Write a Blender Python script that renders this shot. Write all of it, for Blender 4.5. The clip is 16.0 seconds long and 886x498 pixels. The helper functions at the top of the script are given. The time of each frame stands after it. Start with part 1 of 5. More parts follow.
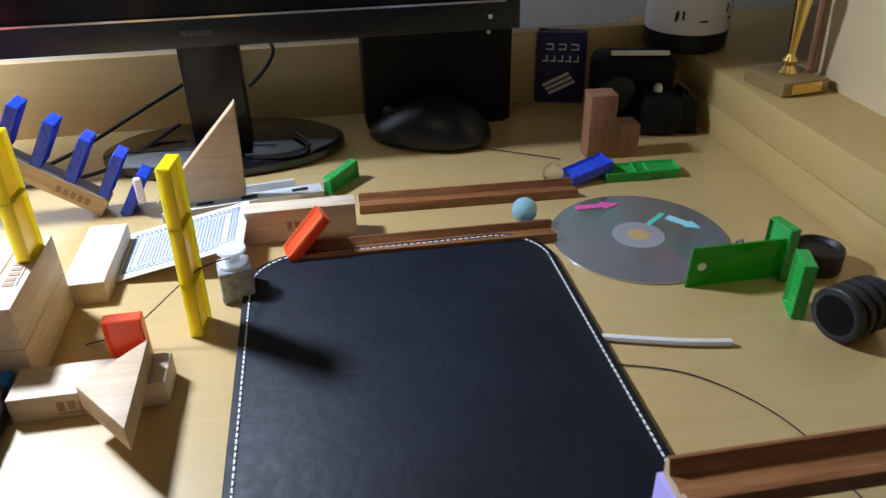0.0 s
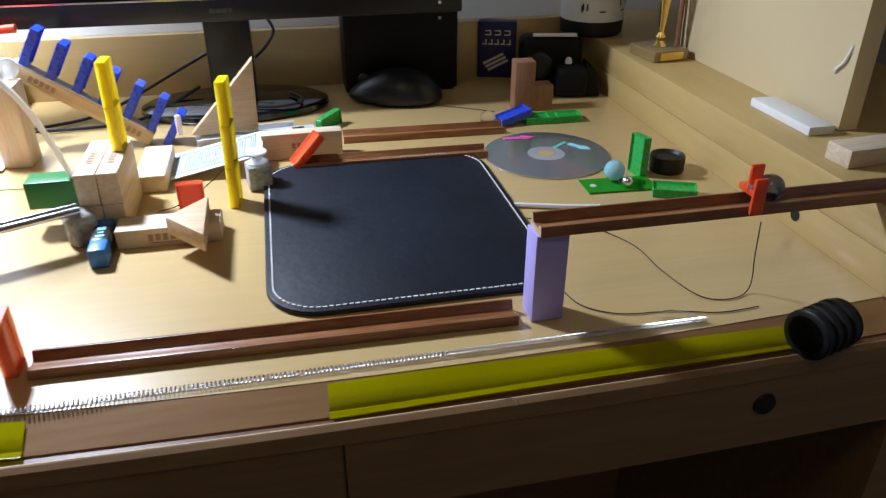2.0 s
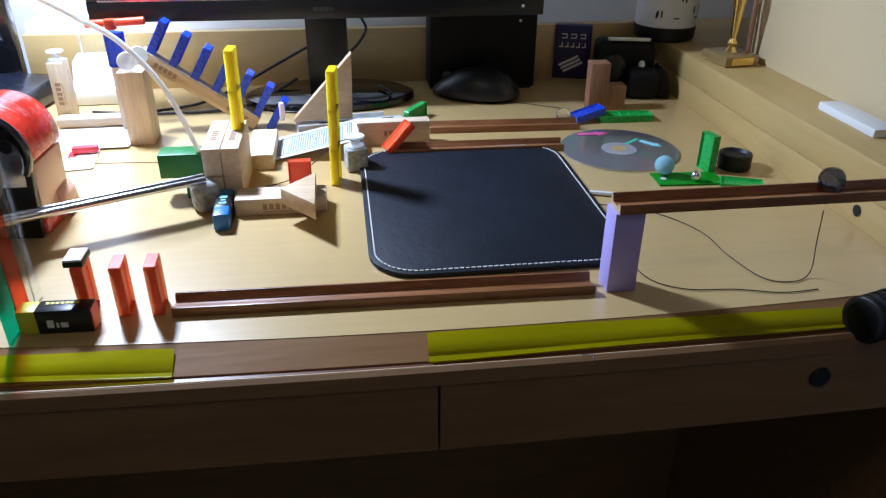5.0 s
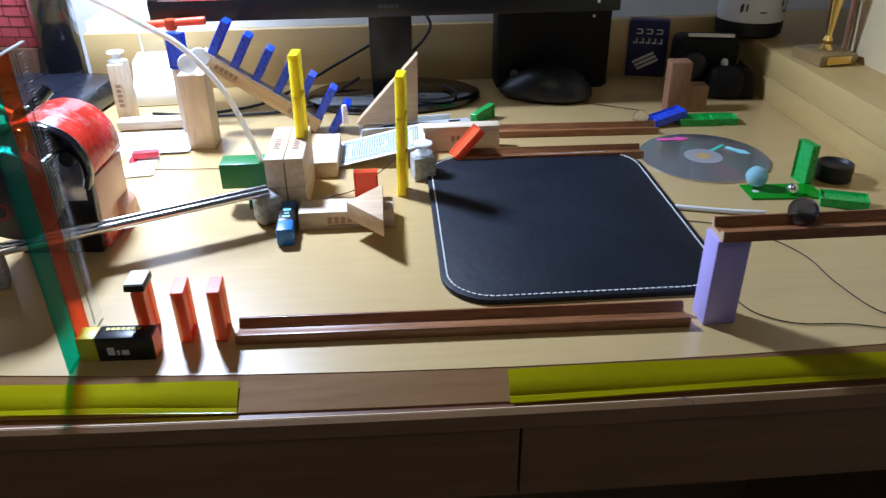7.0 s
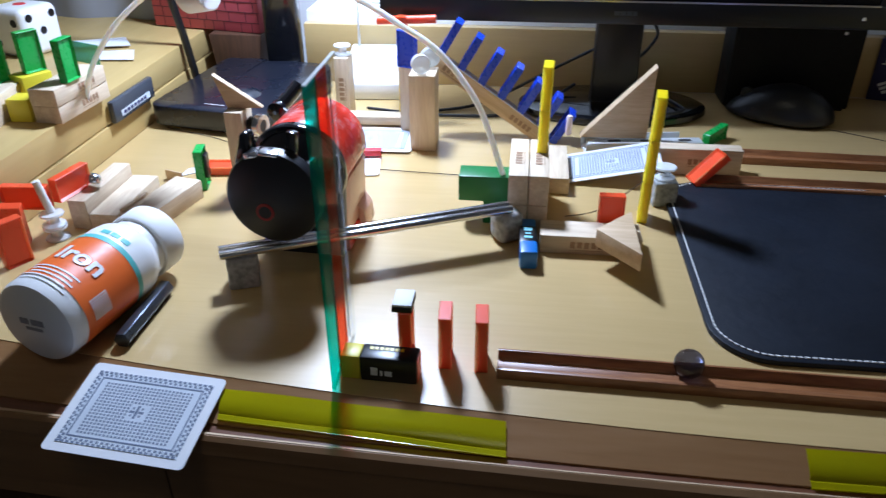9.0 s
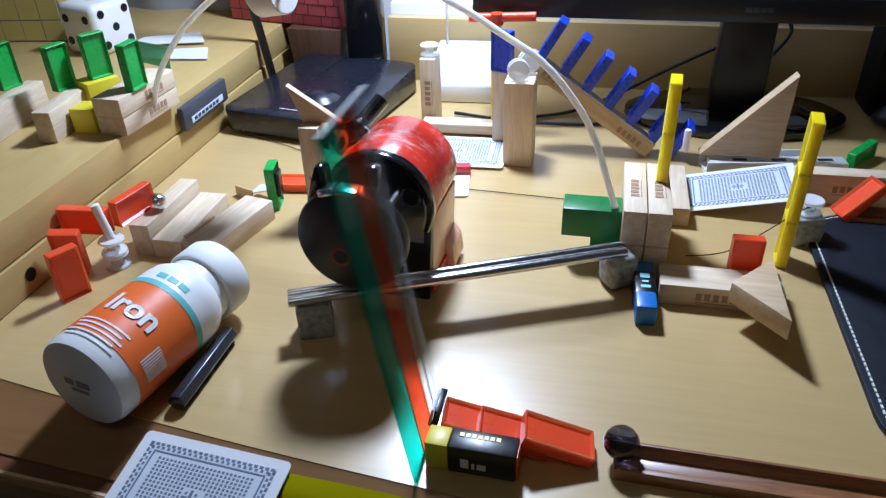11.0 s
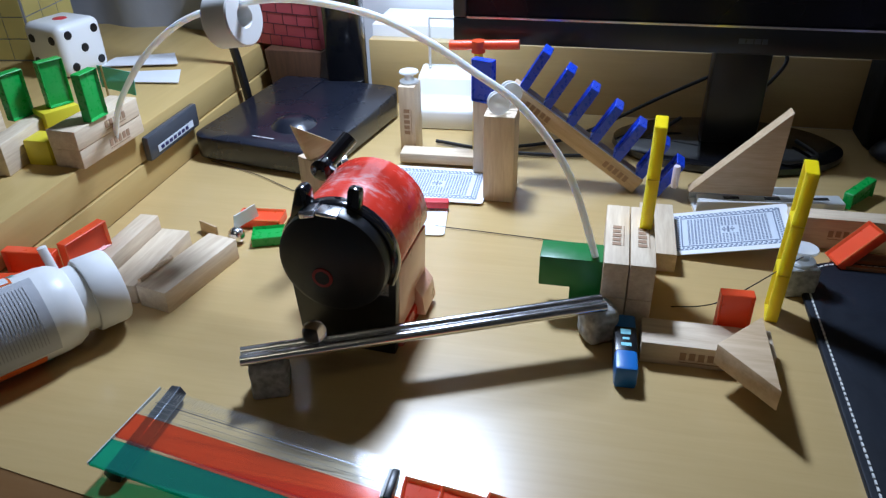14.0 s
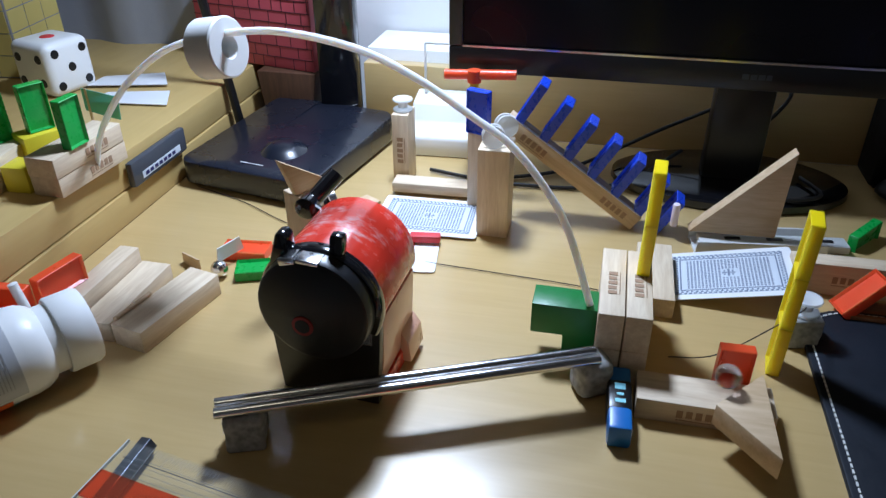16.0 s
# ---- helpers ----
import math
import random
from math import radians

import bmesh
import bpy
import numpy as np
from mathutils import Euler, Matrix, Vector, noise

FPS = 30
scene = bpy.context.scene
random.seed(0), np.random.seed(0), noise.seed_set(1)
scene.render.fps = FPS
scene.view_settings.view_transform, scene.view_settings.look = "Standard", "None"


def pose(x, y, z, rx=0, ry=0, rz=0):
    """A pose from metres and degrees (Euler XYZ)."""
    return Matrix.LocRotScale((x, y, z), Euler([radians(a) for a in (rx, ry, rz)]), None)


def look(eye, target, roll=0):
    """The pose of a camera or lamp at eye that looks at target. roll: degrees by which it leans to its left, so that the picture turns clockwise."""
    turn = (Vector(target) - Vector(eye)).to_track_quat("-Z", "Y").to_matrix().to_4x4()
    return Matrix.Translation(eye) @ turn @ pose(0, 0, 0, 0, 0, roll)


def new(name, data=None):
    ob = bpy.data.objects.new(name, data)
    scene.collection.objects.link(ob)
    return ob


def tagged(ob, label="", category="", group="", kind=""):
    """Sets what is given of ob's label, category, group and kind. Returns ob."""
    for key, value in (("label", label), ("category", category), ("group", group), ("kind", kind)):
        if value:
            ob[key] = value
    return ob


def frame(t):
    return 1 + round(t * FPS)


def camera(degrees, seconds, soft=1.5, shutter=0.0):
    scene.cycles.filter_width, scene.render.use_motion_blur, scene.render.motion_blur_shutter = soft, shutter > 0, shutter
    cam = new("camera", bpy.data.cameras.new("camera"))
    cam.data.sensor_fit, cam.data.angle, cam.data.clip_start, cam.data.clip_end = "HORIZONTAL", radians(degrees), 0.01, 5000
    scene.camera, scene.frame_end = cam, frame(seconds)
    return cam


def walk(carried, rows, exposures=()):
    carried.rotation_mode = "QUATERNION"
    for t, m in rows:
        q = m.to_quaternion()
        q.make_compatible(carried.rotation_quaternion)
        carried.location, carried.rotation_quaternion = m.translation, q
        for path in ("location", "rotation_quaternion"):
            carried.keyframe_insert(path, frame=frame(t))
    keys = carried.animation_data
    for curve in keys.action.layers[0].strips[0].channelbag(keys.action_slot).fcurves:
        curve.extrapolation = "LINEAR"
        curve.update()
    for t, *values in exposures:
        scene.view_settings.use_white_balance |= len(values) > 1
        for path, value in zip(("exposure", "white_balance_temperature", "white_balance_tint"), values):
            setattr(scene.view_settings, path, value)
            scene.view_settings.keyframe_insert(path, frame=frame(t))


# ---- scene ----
cam = camera(61.79, 16.0, soft=1.3, shutter=0.35)
PATH = [
    (0, (0.0283, -0.1205, 0.2590), (0.1660, 0.7257, -0.2556), -1.06),
    (0.5, (0.0363, -0.1595, 0.2606), (0.1939, 0.6803, -0.2588), -1.4),
    (1, (0.0271, -0.2189, 0.2635), (0.2144, 0.6197, -0.2481), -0.48),
    (1.5, (0.0132, -0.2837, 0.258), (0.2138, 0.5578, -0.2437), -0.22),
    (2, (-0.0088, -0.3368, 0.2634), (0.1811, 0.5192, -0.2174), 0.11),
    (2.5, (-0.0443, -0.384, 0.271), (0.061, 0.4931, -0.1977), -1.58),
    (3, (-0.091, -0.4033, 0.2802), (-0.1007, 0.4823, -0.1842), -2.99),
    (3.5, (-0.0826, -0.4109, 0.2788), (-0.0586, 0.4745, -0.1853), -1.4),
    (4, (-0.049, -0.4095, 0.27), (0.0794, 0.4671, -0.1937), 0.74),
    (6.5, (-0.0446, -0.3572, 0.2732), (0.0406, 0.5107, -0.2162), -0.83),
    (7, (-0.0606, -0.3458, 0.2742), (-0.0025, 0.5238, -0.2161), -0.76),
    (7.5, (-0.0791, -0.3264, 0.2738), (-0.044, 0.5426, -0.2198), -0.06),
    (8, (-0.0992, -0.3225, 0.2716), (-0.1018, 0.5433, -0.2288), 0.5),
    (8.5, (-0.1261, -0.3182, 0.2753), (-0.1668, 0.544, -0.2297), 0.2),
    (9, (-0.157, -0.3059, 0.2852), (-0.2542, 0.5516, -0.2201), -0.18),
    (9.5, (-0.1785, -0.2866, 0.287), (-0.3156, 0.5624, -0.2233), -0.22),
    (10, (-0.1873, -0.2573, 0.2838), (-0.3477, 0.5721, -0.2513), -1.2),
    (12.5, (-0.1792, -0.1887, 0.2908), (-0.3902, 0.6356, -0.2345), -1.66),
    (13, (-0.1791, -0.1719, 0.2923), (-0.3791, 0.6543, -0.2345), -1.71),
    (13.5, (-0.1773, -0.1662, 0.2916), (-0.3687, 0.6626, -0.2342), -1.37),
    (14, (-0.1744, -0.1765, 0.2927), (-0.3671, 0.6521, -0.233), -1.41),
    (14.5, (-0.1742, -0.1836, 0.2933), (-0.3753, 0.6421, -0.2338), -1.74),
    (15, (-0.1725, -0.1793, 0.2969), (-0.3768, 0.6466, -0.2286), -1.49),
    (15.5, (-0.1713, -0.1657, 0.2978), (-0.3746, 0.6615, -0.2261), -1.65),
    (16, (-0.174, -0.1473, 0.3015), (-0.367, 0.6868, -0.2152), -0.33),
]
EXPOSURES = [(0, 0.02, 7100, 10), (1.0, 0.2, 7300, 10), (2.0, 0.28, 7200, 10), (2.8, 0.28, 6300, 10), (4.0, 0.25, 6400, 10), (6.5, 0.2, 6300, 10), (8.0, 0.05, 6300, 10), (9.0, -0.3, 6200, 10), (10.0, -0.46, 6300, 10), (12.5, -0.78, 6450, 8), (16, -0.97, 6450, 7)]
walk(cam, [(t, look(eye, target, roll)) for t, eye, target, roll in PATH], EXPOSURES)

# ---- light ----
world = bpy.data.worlds.new("room_dark")
scene.world = world
world.use_nodes = True
world.node_tree.nodes["Background"].inputs[0].default_value = (0.75, 0.85, 1.0, 1)
world.node_tree.nodes["Background"].inputs[1].default_value = 0.006

LAMP = (-0.335, 0.455, 0.5)
bulb = bpy.data.lights.new("lamp_bulb", "AREA")
bulb.shape, bulb.size = "DISK", 0.085
bulb.energy, bulb.color = 7.7, (0.82, 1.0, 1.38)
new("lamp_bulb", bulb).matrix_world = pose(LAMP[0], LAMP[1], LAMP[2] - 0.02, -14, -9, 0)


# ---- materials ----
def nodes(name):
    m = bpy.data.materials.new(name)
    m.use_nodes = True
    nt = m.node_tree
    return m, nt, nt.nodes["Principled BSDF"]


def link(nt, a, b):
    nt.links.new(a, b)


def plastic(name, col, rough=0.35, vary=0.12, bump=0.05, scale=220.0, metal=0.0, coat=0.0):
    m, nt, b = nodes(name)
    tc = nt.nodes.new("ShaderNodeTexCoord")
    n1 = nt.nodes.new("ShaderNodeTexNoise")
    n1.inputs["Scale"].default_value = scale
    n1.inputs["Detail"].default_value = 4
    n2 = nt.nodes.new("ShaderNodeTexNoise")
    n2.inputs["Scale"].default_value = scale / 9
    link(nt, tc.outputs["Object"], n1.inputs["Vector"])
    link(nt, tc.outputs["Object"], n2.inputs["Vector"])
    mix = nt.nodes.new("ShaderNodeMix")
    mix.data_type = "RGBA"
    mix.inputs[6].default_value = (*[c * (1 - vary) for c in col], 1)
    mix.inputs[7].default_value = (*[min(1, c * (1 + vary)) for c in col], 1)
    link(nt, n2.outputs["Fac"], mix.inputs[0])
    link(nt, mix.outputs[2], b.inputs["Base Color"])
    mr = nt.nodes.new("ShaderNodeMapRange")
    mr.inputs["To Min"].default_value = max(0.02, rough - 0.1)
    mr.inputs["To Max"].default_value = min(1, rough + 0.12)
    link(nt, n1.outputs["Fac"], mr.inputs["Value"])
    link(nt, mr.outputs[0], b.inputs["Roughness"])
    b.inputs["Metallic"].default_value = metal
    b.inputs["Coat Weight"].default_value = coat
    bp = nt.nodes.new("ShaderNodeBump")
    bp.inputs["Strength"].default_value = bump
    bp.inputs["Distance"].default_value = 0.001
    link(nt, n1.outputs["Fac"], bp.inputs["Height"])
    link(nt, bp.outputs[0], b.inputs["Normal"])
    return m


def wood(name, dark, light, scale=14.0, stretch=(1, 12, 12), rough=0.4, bump=0.06, coat=0.0, fine=4.0):
    """Grain that runs along the local x axis."""
    m, nt, b = nodes(name)
    tc = nt.nodes.new("ShaderNodeTexCoord")
    mp = nt.nodes.new("ShaderNodeMapping")
    mp.inputs["Scale"].default_value = stretch
    info = nt.nodes.new("ShaderNodeObjectInfo")
    add = nt.nodes.new("ShaderNodeVectorMath")
    mul = nt.nodes.new("ShaderNodeMath")
    mul.operation, mul.inputs[1].default_value = "MULTIPLY", 7.0
    link(nt, info.outputs["Random"], mul.inputs[0])
    link(nt, tc.outputs["Object"], add.inputs[0])
    link(nt, mul.outputs[0], add.inputs[1])
    link(nt, add.outputs[0], mp.inputs["Vector"])
    n1 = nt.nodes.new("ShaderNodeTexNoise")
    n1.inputs["Scale"].default_value, n1.inputs["Detail"].default_value = scale, 6
    n1.inputs["Distortion"].default_value = 0.6
    n2 = nt.nodes.new("ShaderNodeTexNoise")
    n2.inputs["Scale"].default_value, n2.inputs["Detail"].default_value = scale * fine, 3
    link(nt, mp.outputs[0], n1.inputs["Vector"])
    link(nt, mp.outputs[0], n2.inputs["Vector"])
    mx = nt.nodes.new("ShaderNodeMath")
    mx.operation = "ADD"
    h = nt.nodes.new("ShaderNodeMath")
    h.operation, h.inputs[1].default_value = "MULTIPLY", 0.45
    link(nt, n2.outputs["Fac"], h.inputs[0])
    link(nt, n1.outputs["Fac"], mx.inputs[0])
    link(nt, h.outputs[0], mx.inputs[1])
    ramp = nt.nodes.new("ShaderNodeValToRGB")
    ramp.color_ramp.elements[0].position, ramp.color_ramp.elements[1].position = 0.5, 0.95
    ramp.color_ramp.elements[0].color, ramp.color_ramp.elements[1].color = (*dark, 1), (*light, 1)
    link(nt, mx.outputs[0], ramp.inputs[0])
    link(nt, ramp.outputs[0], b.inputs["Base Color"])
    mr = nt.nodes.new("ShaderNodeMapRange")
    mr.inputs["To Min"].default_value, mr.inputs["To Max"].default_value = rough - 0.08, rough + 0.1
    link(nt, n2.outputs["Fac"], mr.inputs["Value"])
    link(nt, mr.outputs[0], b.inputs["Roughness"])
    b.inputs["Coat Weight"].default_value = coat
    b.inputs["Coat Roughness"].default_value = 0.2
    bp = nt.nodes.new("ShaderNodeBump")
    bp.inputs["Strength"].default_value, bp.inputs["Distance"].default_value = bump, 0.0006
    link(nt, n2.outputs["Fac"], bp.inputs["Height"])
    link(nt, bp.outputs[0], b.inputs["Normal"])
    return m


def glass(name, col, rough=0.02, ior=1.45, trans=1.0):
    m, nt, b = nodes(name)
    b.inputs["Base Color"].default_value = (*col, 1)
    b.inputs["Roughness"].default_value = rough
    b.inputs["IOR"].default_value = ior
    b.inputs["Transmission Weight"].default_value = trans
    return m


def sheet(name, col, clear=0.6, rough=0.15):
    """Thin tinted film: see-through, with a glossy skin."""
    m, nt, b = nodes(name)
    out = nt.nodes["Material Output"]
    tr = nt.nodes.new("ShaderNodeBsdfTransparent")
    tr.inputs[0].default_value = (*[min(1, c) for c in col], 1)
    b.inputs["Base Color"].default_value = (*col, 1)
    b.inputs["Roughness"].default_value = rough
    mix = nt.nodes.new("ShaderNodeMixShader")
    mix.inputs[0].default_value = 1 - clear
    link(nt, tr.outputs[0], mix.inputs[1])
    link(nt, b.outputs[0], mix.inputs[2])
    link(nt, mix.outputs[0], out.inputs["Surface"])
    return m


DESK = wood("desk_veneer", (0.53, 0.365, 0.152), (0.57, 0.4, 0.174), 9.0, (1.2, 16, 16), 0.34, 0.015, 0.7)
SIDE = wood("side_veneer", (0.5, 0.34, 0.125), (0.55, 0.385, 0.15), 7.0, (10, 1.2, 10), 0.42, 0.015, 0.12)
FRONTW = wood("front_veneer", (0.24, 0.125, 0.05), (0.32, 0.175, 0.075), 7.0, (1.2, 12, 12), 0.55, 0.02, 0.05)
SLOPEW = wood("slope_veneer", (0.26, 0.128, 0.048), (0.32, 0.168, 0.068), 7.0, (1.2, 12, 12), 0.34, 0.02, 0.3)
EDGEW = wood("edge_band", (0.13, 0.05, 0.025), (0.2, 0.08, 0.04), 12.0, (1.2, 16, 16), 0.35, 0.03, 0.2)
CREAM = plastic("cream_panel", (0.72, 0.58, 0.34), 0.45, 0.05, 0.03, 60)
PALE = wood("pale_block_wood", (0.6, 0.46, 0.31), (0.76, 0.63, 0.46), 22.0, (1, 9, 9), 0.6, 0.12)
TAN = wood("tan_block_wood", (0.5, 0.34, 0.19), (0.64, 0.47, 0.29), 22.0, (1, 9, 9), 0.55, 0.1)
BROWN = wood("brown_block_wood", (0.23, 0.1, 0.05), (0.34, 0.17, 0.09), 22.0, (9, 9, 1), 0.5, 0.1)
MAHOG = wood("mahogany_rail_wood", (0.19, 0.068, 0.024), (0.36, 0.15, 0.055), 26.0, (1, 9, 9), 0.38, 0.08, 0.2)
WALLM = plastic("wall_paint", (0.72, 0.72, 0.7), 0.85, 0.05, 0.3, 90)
GREYW = plastic("plain_grey", (0.3, 0.31, 0.34), 0.85, 0.08, 0.3, 90)
# Floor colour is near black to carry the shade below the desk.
DARKF = plastic("shade_floor", (0.05, 0.045, 0.045), 0.8, 0.2, 0.2, 30)
BLACK = plastic("black_plastic", (0.007, 0.007, 0.008), 0.32, 0.2, 0.04, 300)
FEEDB = plastic("satin_black", (0.008, 0.0085, 0.011), 0.38, 0.2, 0.05, 300)
TABB = plastic("blue_black_gloss", (0.01, 0.012, 0.02), 0.28, 0.4, 0.01, 40, 0, 0.3)
GLOSS = plastic("gloss_black", (0.008, 0.008, 0.01), 0.12, 0.2, 0.01, 300, 0, 0.5)
RUBBER = plastic("black_rubber", (0.008, 0.008, 0.009), 0.5, 0.2, 0.15, 400)
SCREEN = plastic("dark_screen", (0.006, 0.006, 0.009), 0.2, 0.1, 0.0, 100)
LEATHER = plastic("black_leather", (0.0075, 0.0105, 0.017), 0.55, 0.55, 0.3, 160)
THREADW = plastic("white_stitch", (0.75, 0.75, 0.72), 0.8, 0.1, 0.2, 900)
THREADB = plastic("brown_thread", (0.05, 0.035, 0.025), 0.8, 0.1, 0.2, 900)
RED = plastic("red_plastic", (0.9, 0.085, 0.026), 0.3)
BLUE = plastic("blue_plastic", (0.014, 0.06, 0.58), 0.28)
BLUEC = plastic("blue_case", (0.014, 0.16, 0.5), 0.32)
GREEN = plastic("green_plastic", (0.01, 0.36, 0.06), 0.28)
DGREEN = plastic("painted_green_wood", (0.008, 0.17, 0.035), 0.4, 0.15, 0.1)
YELLOW = plastic("yellow_plastic", (1.0, 0.64, 0.008), 0.32)
YBLOCK = plastic("yellow_block", (0.75, 0.62, 0.04), 0.4)
LILAC = plastic("lilac_block", (0.47, 0.4, 0.82), 0.5, 0.06)
WHITE = plastic("white_plastic", (0.82, 0.82, 0.8), 0.35, 0.04)
MATTEW = plastic("white_matte", (0.8, 0.8, 0.78), 0.6, 0.05)
PINK = plastic("pink_plastic", (0.85, 0.74, 0.8), 0.4)
MAGENTA = plastic("magenta_film", (0.85, 0.12, 0.4), 0.4)
CYANF = plastic("cyan_film", (0.3, 0.72, 0.8), 0.35)
TEALF = plastic("teal_film", (0.1, 0.6, 0.45), 0.35)
STEEL = plastic("steel", (0.82, 0.82, 0.84), 0.2, 0.05, 0.02, 300, 1.0)
ALU = plastic("zinc_sheet", (0.78, 0.8, 0.8), 0.35, 0.08, 0.05, 300, 0.25)
GOLD = plastic("gold", (0.83, 0.58, 0.2), 0.2, 0.1, 0.03, 300, 1.0)
STONE = plastic("grey_stone", (0.44, 0.45, 0.44), 0.75, 0.85, 1.0, 1900)
HEXM = plastic("dark_steel", (0.09, 0.1, 0.12), 0.3, 0.2, 0.1, 300, 0.8)
def scratched():
    """Red enamel with pale scuffs and fine scratches."""
    m = plastic("scratched_red_enamel", (0.74, 0.045, 0.025), 0.25, 0.15, 0.05, 120, 0, 0.3)
    nt = m.node_tree
    b = nt.nodes["Principled BSDF"]
    old = b.inputs["Base Color"].links[0].from_socket
    tc = nt.nodes.new("ShaderNodeTexCoord")
    mp = nt.nodes.new("ShaderNodeMapping")
    mp.inputs["Scale"].default_value = (60, 190, 60)
    mp.inputs["Rotation"].default_value = (0.3, 0.5, 0.7)
    n = nt.nodes.new("ShaderNodeTexNoise")
    n.inputs["Scale"].default_value, n.inputs["Detail"].default_value, n.inputs["Roughness"].default_value = 1.0, 8, 0.75
    n2 = nt.nodes.new("ShaderNodeTexNoise")
    n2.inputs["Scale"].default_value = 45
    link(nt, tc.outputs["Object"], mp.inputs["Vector"])
    link(nt, mp.outputs[0], n.inputs["Vector"])
    link(nt, tc.outputs["Object"], n2.inputs["Vector"])
    mul = nt.nodes.new("ShaderNodeMath")
    mul.operation = "MULTIPLY"
    link(nt, n.outputs["Fac"], mul.inputs[0])
    link(nt, n2.outputs["Fac"], mul.inputs[1])
    mr = nt.nodes.new("ShaderNodeMapRange")
    mr.inputs["From Min"].default_value, mr.inputs["From Max"].default_value = 0.275, 0.36
    mr.inputs["To Max"].default_value = 0.75
    link(nt, mul.outputs[0], mr.inputs["Value"])
    mix = nt.nodes.new("ShaderNodeMix")
    mix.data_type = "RGBA"
    mix.inputs[7].default_value = (0.72, 0.42, 0.4, 1)
    link(nt, mr.outputs[0], mix.inputs[0])
    link(nt, old, mix.inputs[6])
    link(nt, mix.outputs[2], b.inputs["Base Color"])
    return m


SHARPR = scratched()
SALMON = plastic("salmon_side", (0.8, 0.45, 0.32), 0.3, 0.08, 0.03, 120, 0, 0.3)
ORANGE = plastic("orange_label", (0.86, 0.155, 0.025), 0.42, 0.06)
TEAL = plastic("teal_print", (0.12, 0.5, 0.48), 0.5)
GREYPR = plastic("grey_print", (0.3, 0.3, 0.32), 0.6)
BROWNPR = plastic("brown_stamp", (0.36, 0.22, 0.13), 0.7)
CARDW = plastic("card_stock", (0.8, 0.81, 0.82), 0.4, 0.03)
CARDB = plastic("card_blue_print", (0.16, 0.2, 0.28), 0.45)
CARDL = plastic("card_light_print", (0.64, 0.69, 0.75), 0.45)
REDPR = plastic("red_print", (0.65, 0.04, 0.05), 0.5)
NAVY = plastic("navy_carton", (0.02, 0.02, 0.1), 0.4)
YELF = sheet("yellow_film", (0.62, 0.56, 0.004), 0.5, 0.2)
GRNF = sheet("green_film", (0.02, 0.5, 0.03), 0.5, 0.1)
CLEARF = sheet("clear_film", (0.97, 0.985, 0.98), 0.965, 0.06)
REDF = sheet("red_film", (0.96, 0.3, 0.16), 0.86, 0.1)
TEALS = sheet("teal_ruler_film", (0.1, 0.72, 0.6), 0.86, 0.1)

CLEARE = sheet("edge_glow_film", (0.9, 0.93, 0.92), 0.4, 0.1)
MILKY = sheet("milky_plastic", (0.93, 0.95, 0.96), 0.45, 0.2)
CLEAR = glass("clear_glass", (0.98, 0.99, 1.0))
AQUA = glass("aqua_glass", (0.42, 0.8, 0.95), 0.05, 1.45, 0.5)
AMBER = plastic("amber_resin", (0.3, 0.2, 0.08), 0.1, 0.3, 0.02, 60, 0, 0.5)
DULLB = plastic("dull_black", (0.0035, 0.0035, 0.004), 0.6, 0.3, 0.1, 200)
SILVERP = plastic("silver_label", (0.5, 0.51, 0.53), 0.4, 0.06)
DARKRED = plastic("dark_red_ring", (0.3, 0.02, 0.02), 0.5)
SMOKE = glass("dark_glass", (0.13, 0.14, 0.24), 0.02, 1.5, 1.0)
GREYG = glass("grey_glass", (0.6, 0.57, 0.66), 0.03, 1.5, 1.0)
TUBE = plastic("milky_tube", (0.88, 0.89, 0.9), 0.3, 0.03)
SEAMR = plastic("dark_red_print", (0.09, 0.015, 0.025), 0.6)
DARKWD = wood("dark_brown_wood", (0.05, 0.02, 0.01), (0.1, 0.045, 0.022), 22.0, (9, 9, 1), 0.5, 0.1)
BRICKR = plastic("red_patterned_paper", (0.48, 0.07, 0.09), 0.5, 0.2, 0.1, 200)
YPAPER = plastic("yellow_patterned_paper", (0.62, 0.5, 0.16), 0.6, 0.12, 0.1, 200)

for m_, w_ in ((YELLOW, 0.5), (RED, 0.3), (TUBE, 0.7)):
    b_ = m_.node_tree.nodes["Principled BSDF"]
    b_.inputs["Subsurface Weight"].default_value, b_.inputs["Subsurface Scale"].default_value = w_, 0.012
    b_.inputs["Subsurface Radius"].default_value = (1.0, 0.8, 0.6)
for m_ in (SCREEN, LEATHER, DULLB):
    m_.node_tree.nodes["Principled BSDF"].inputs["Specular IOR Level"].default_value = 0.25


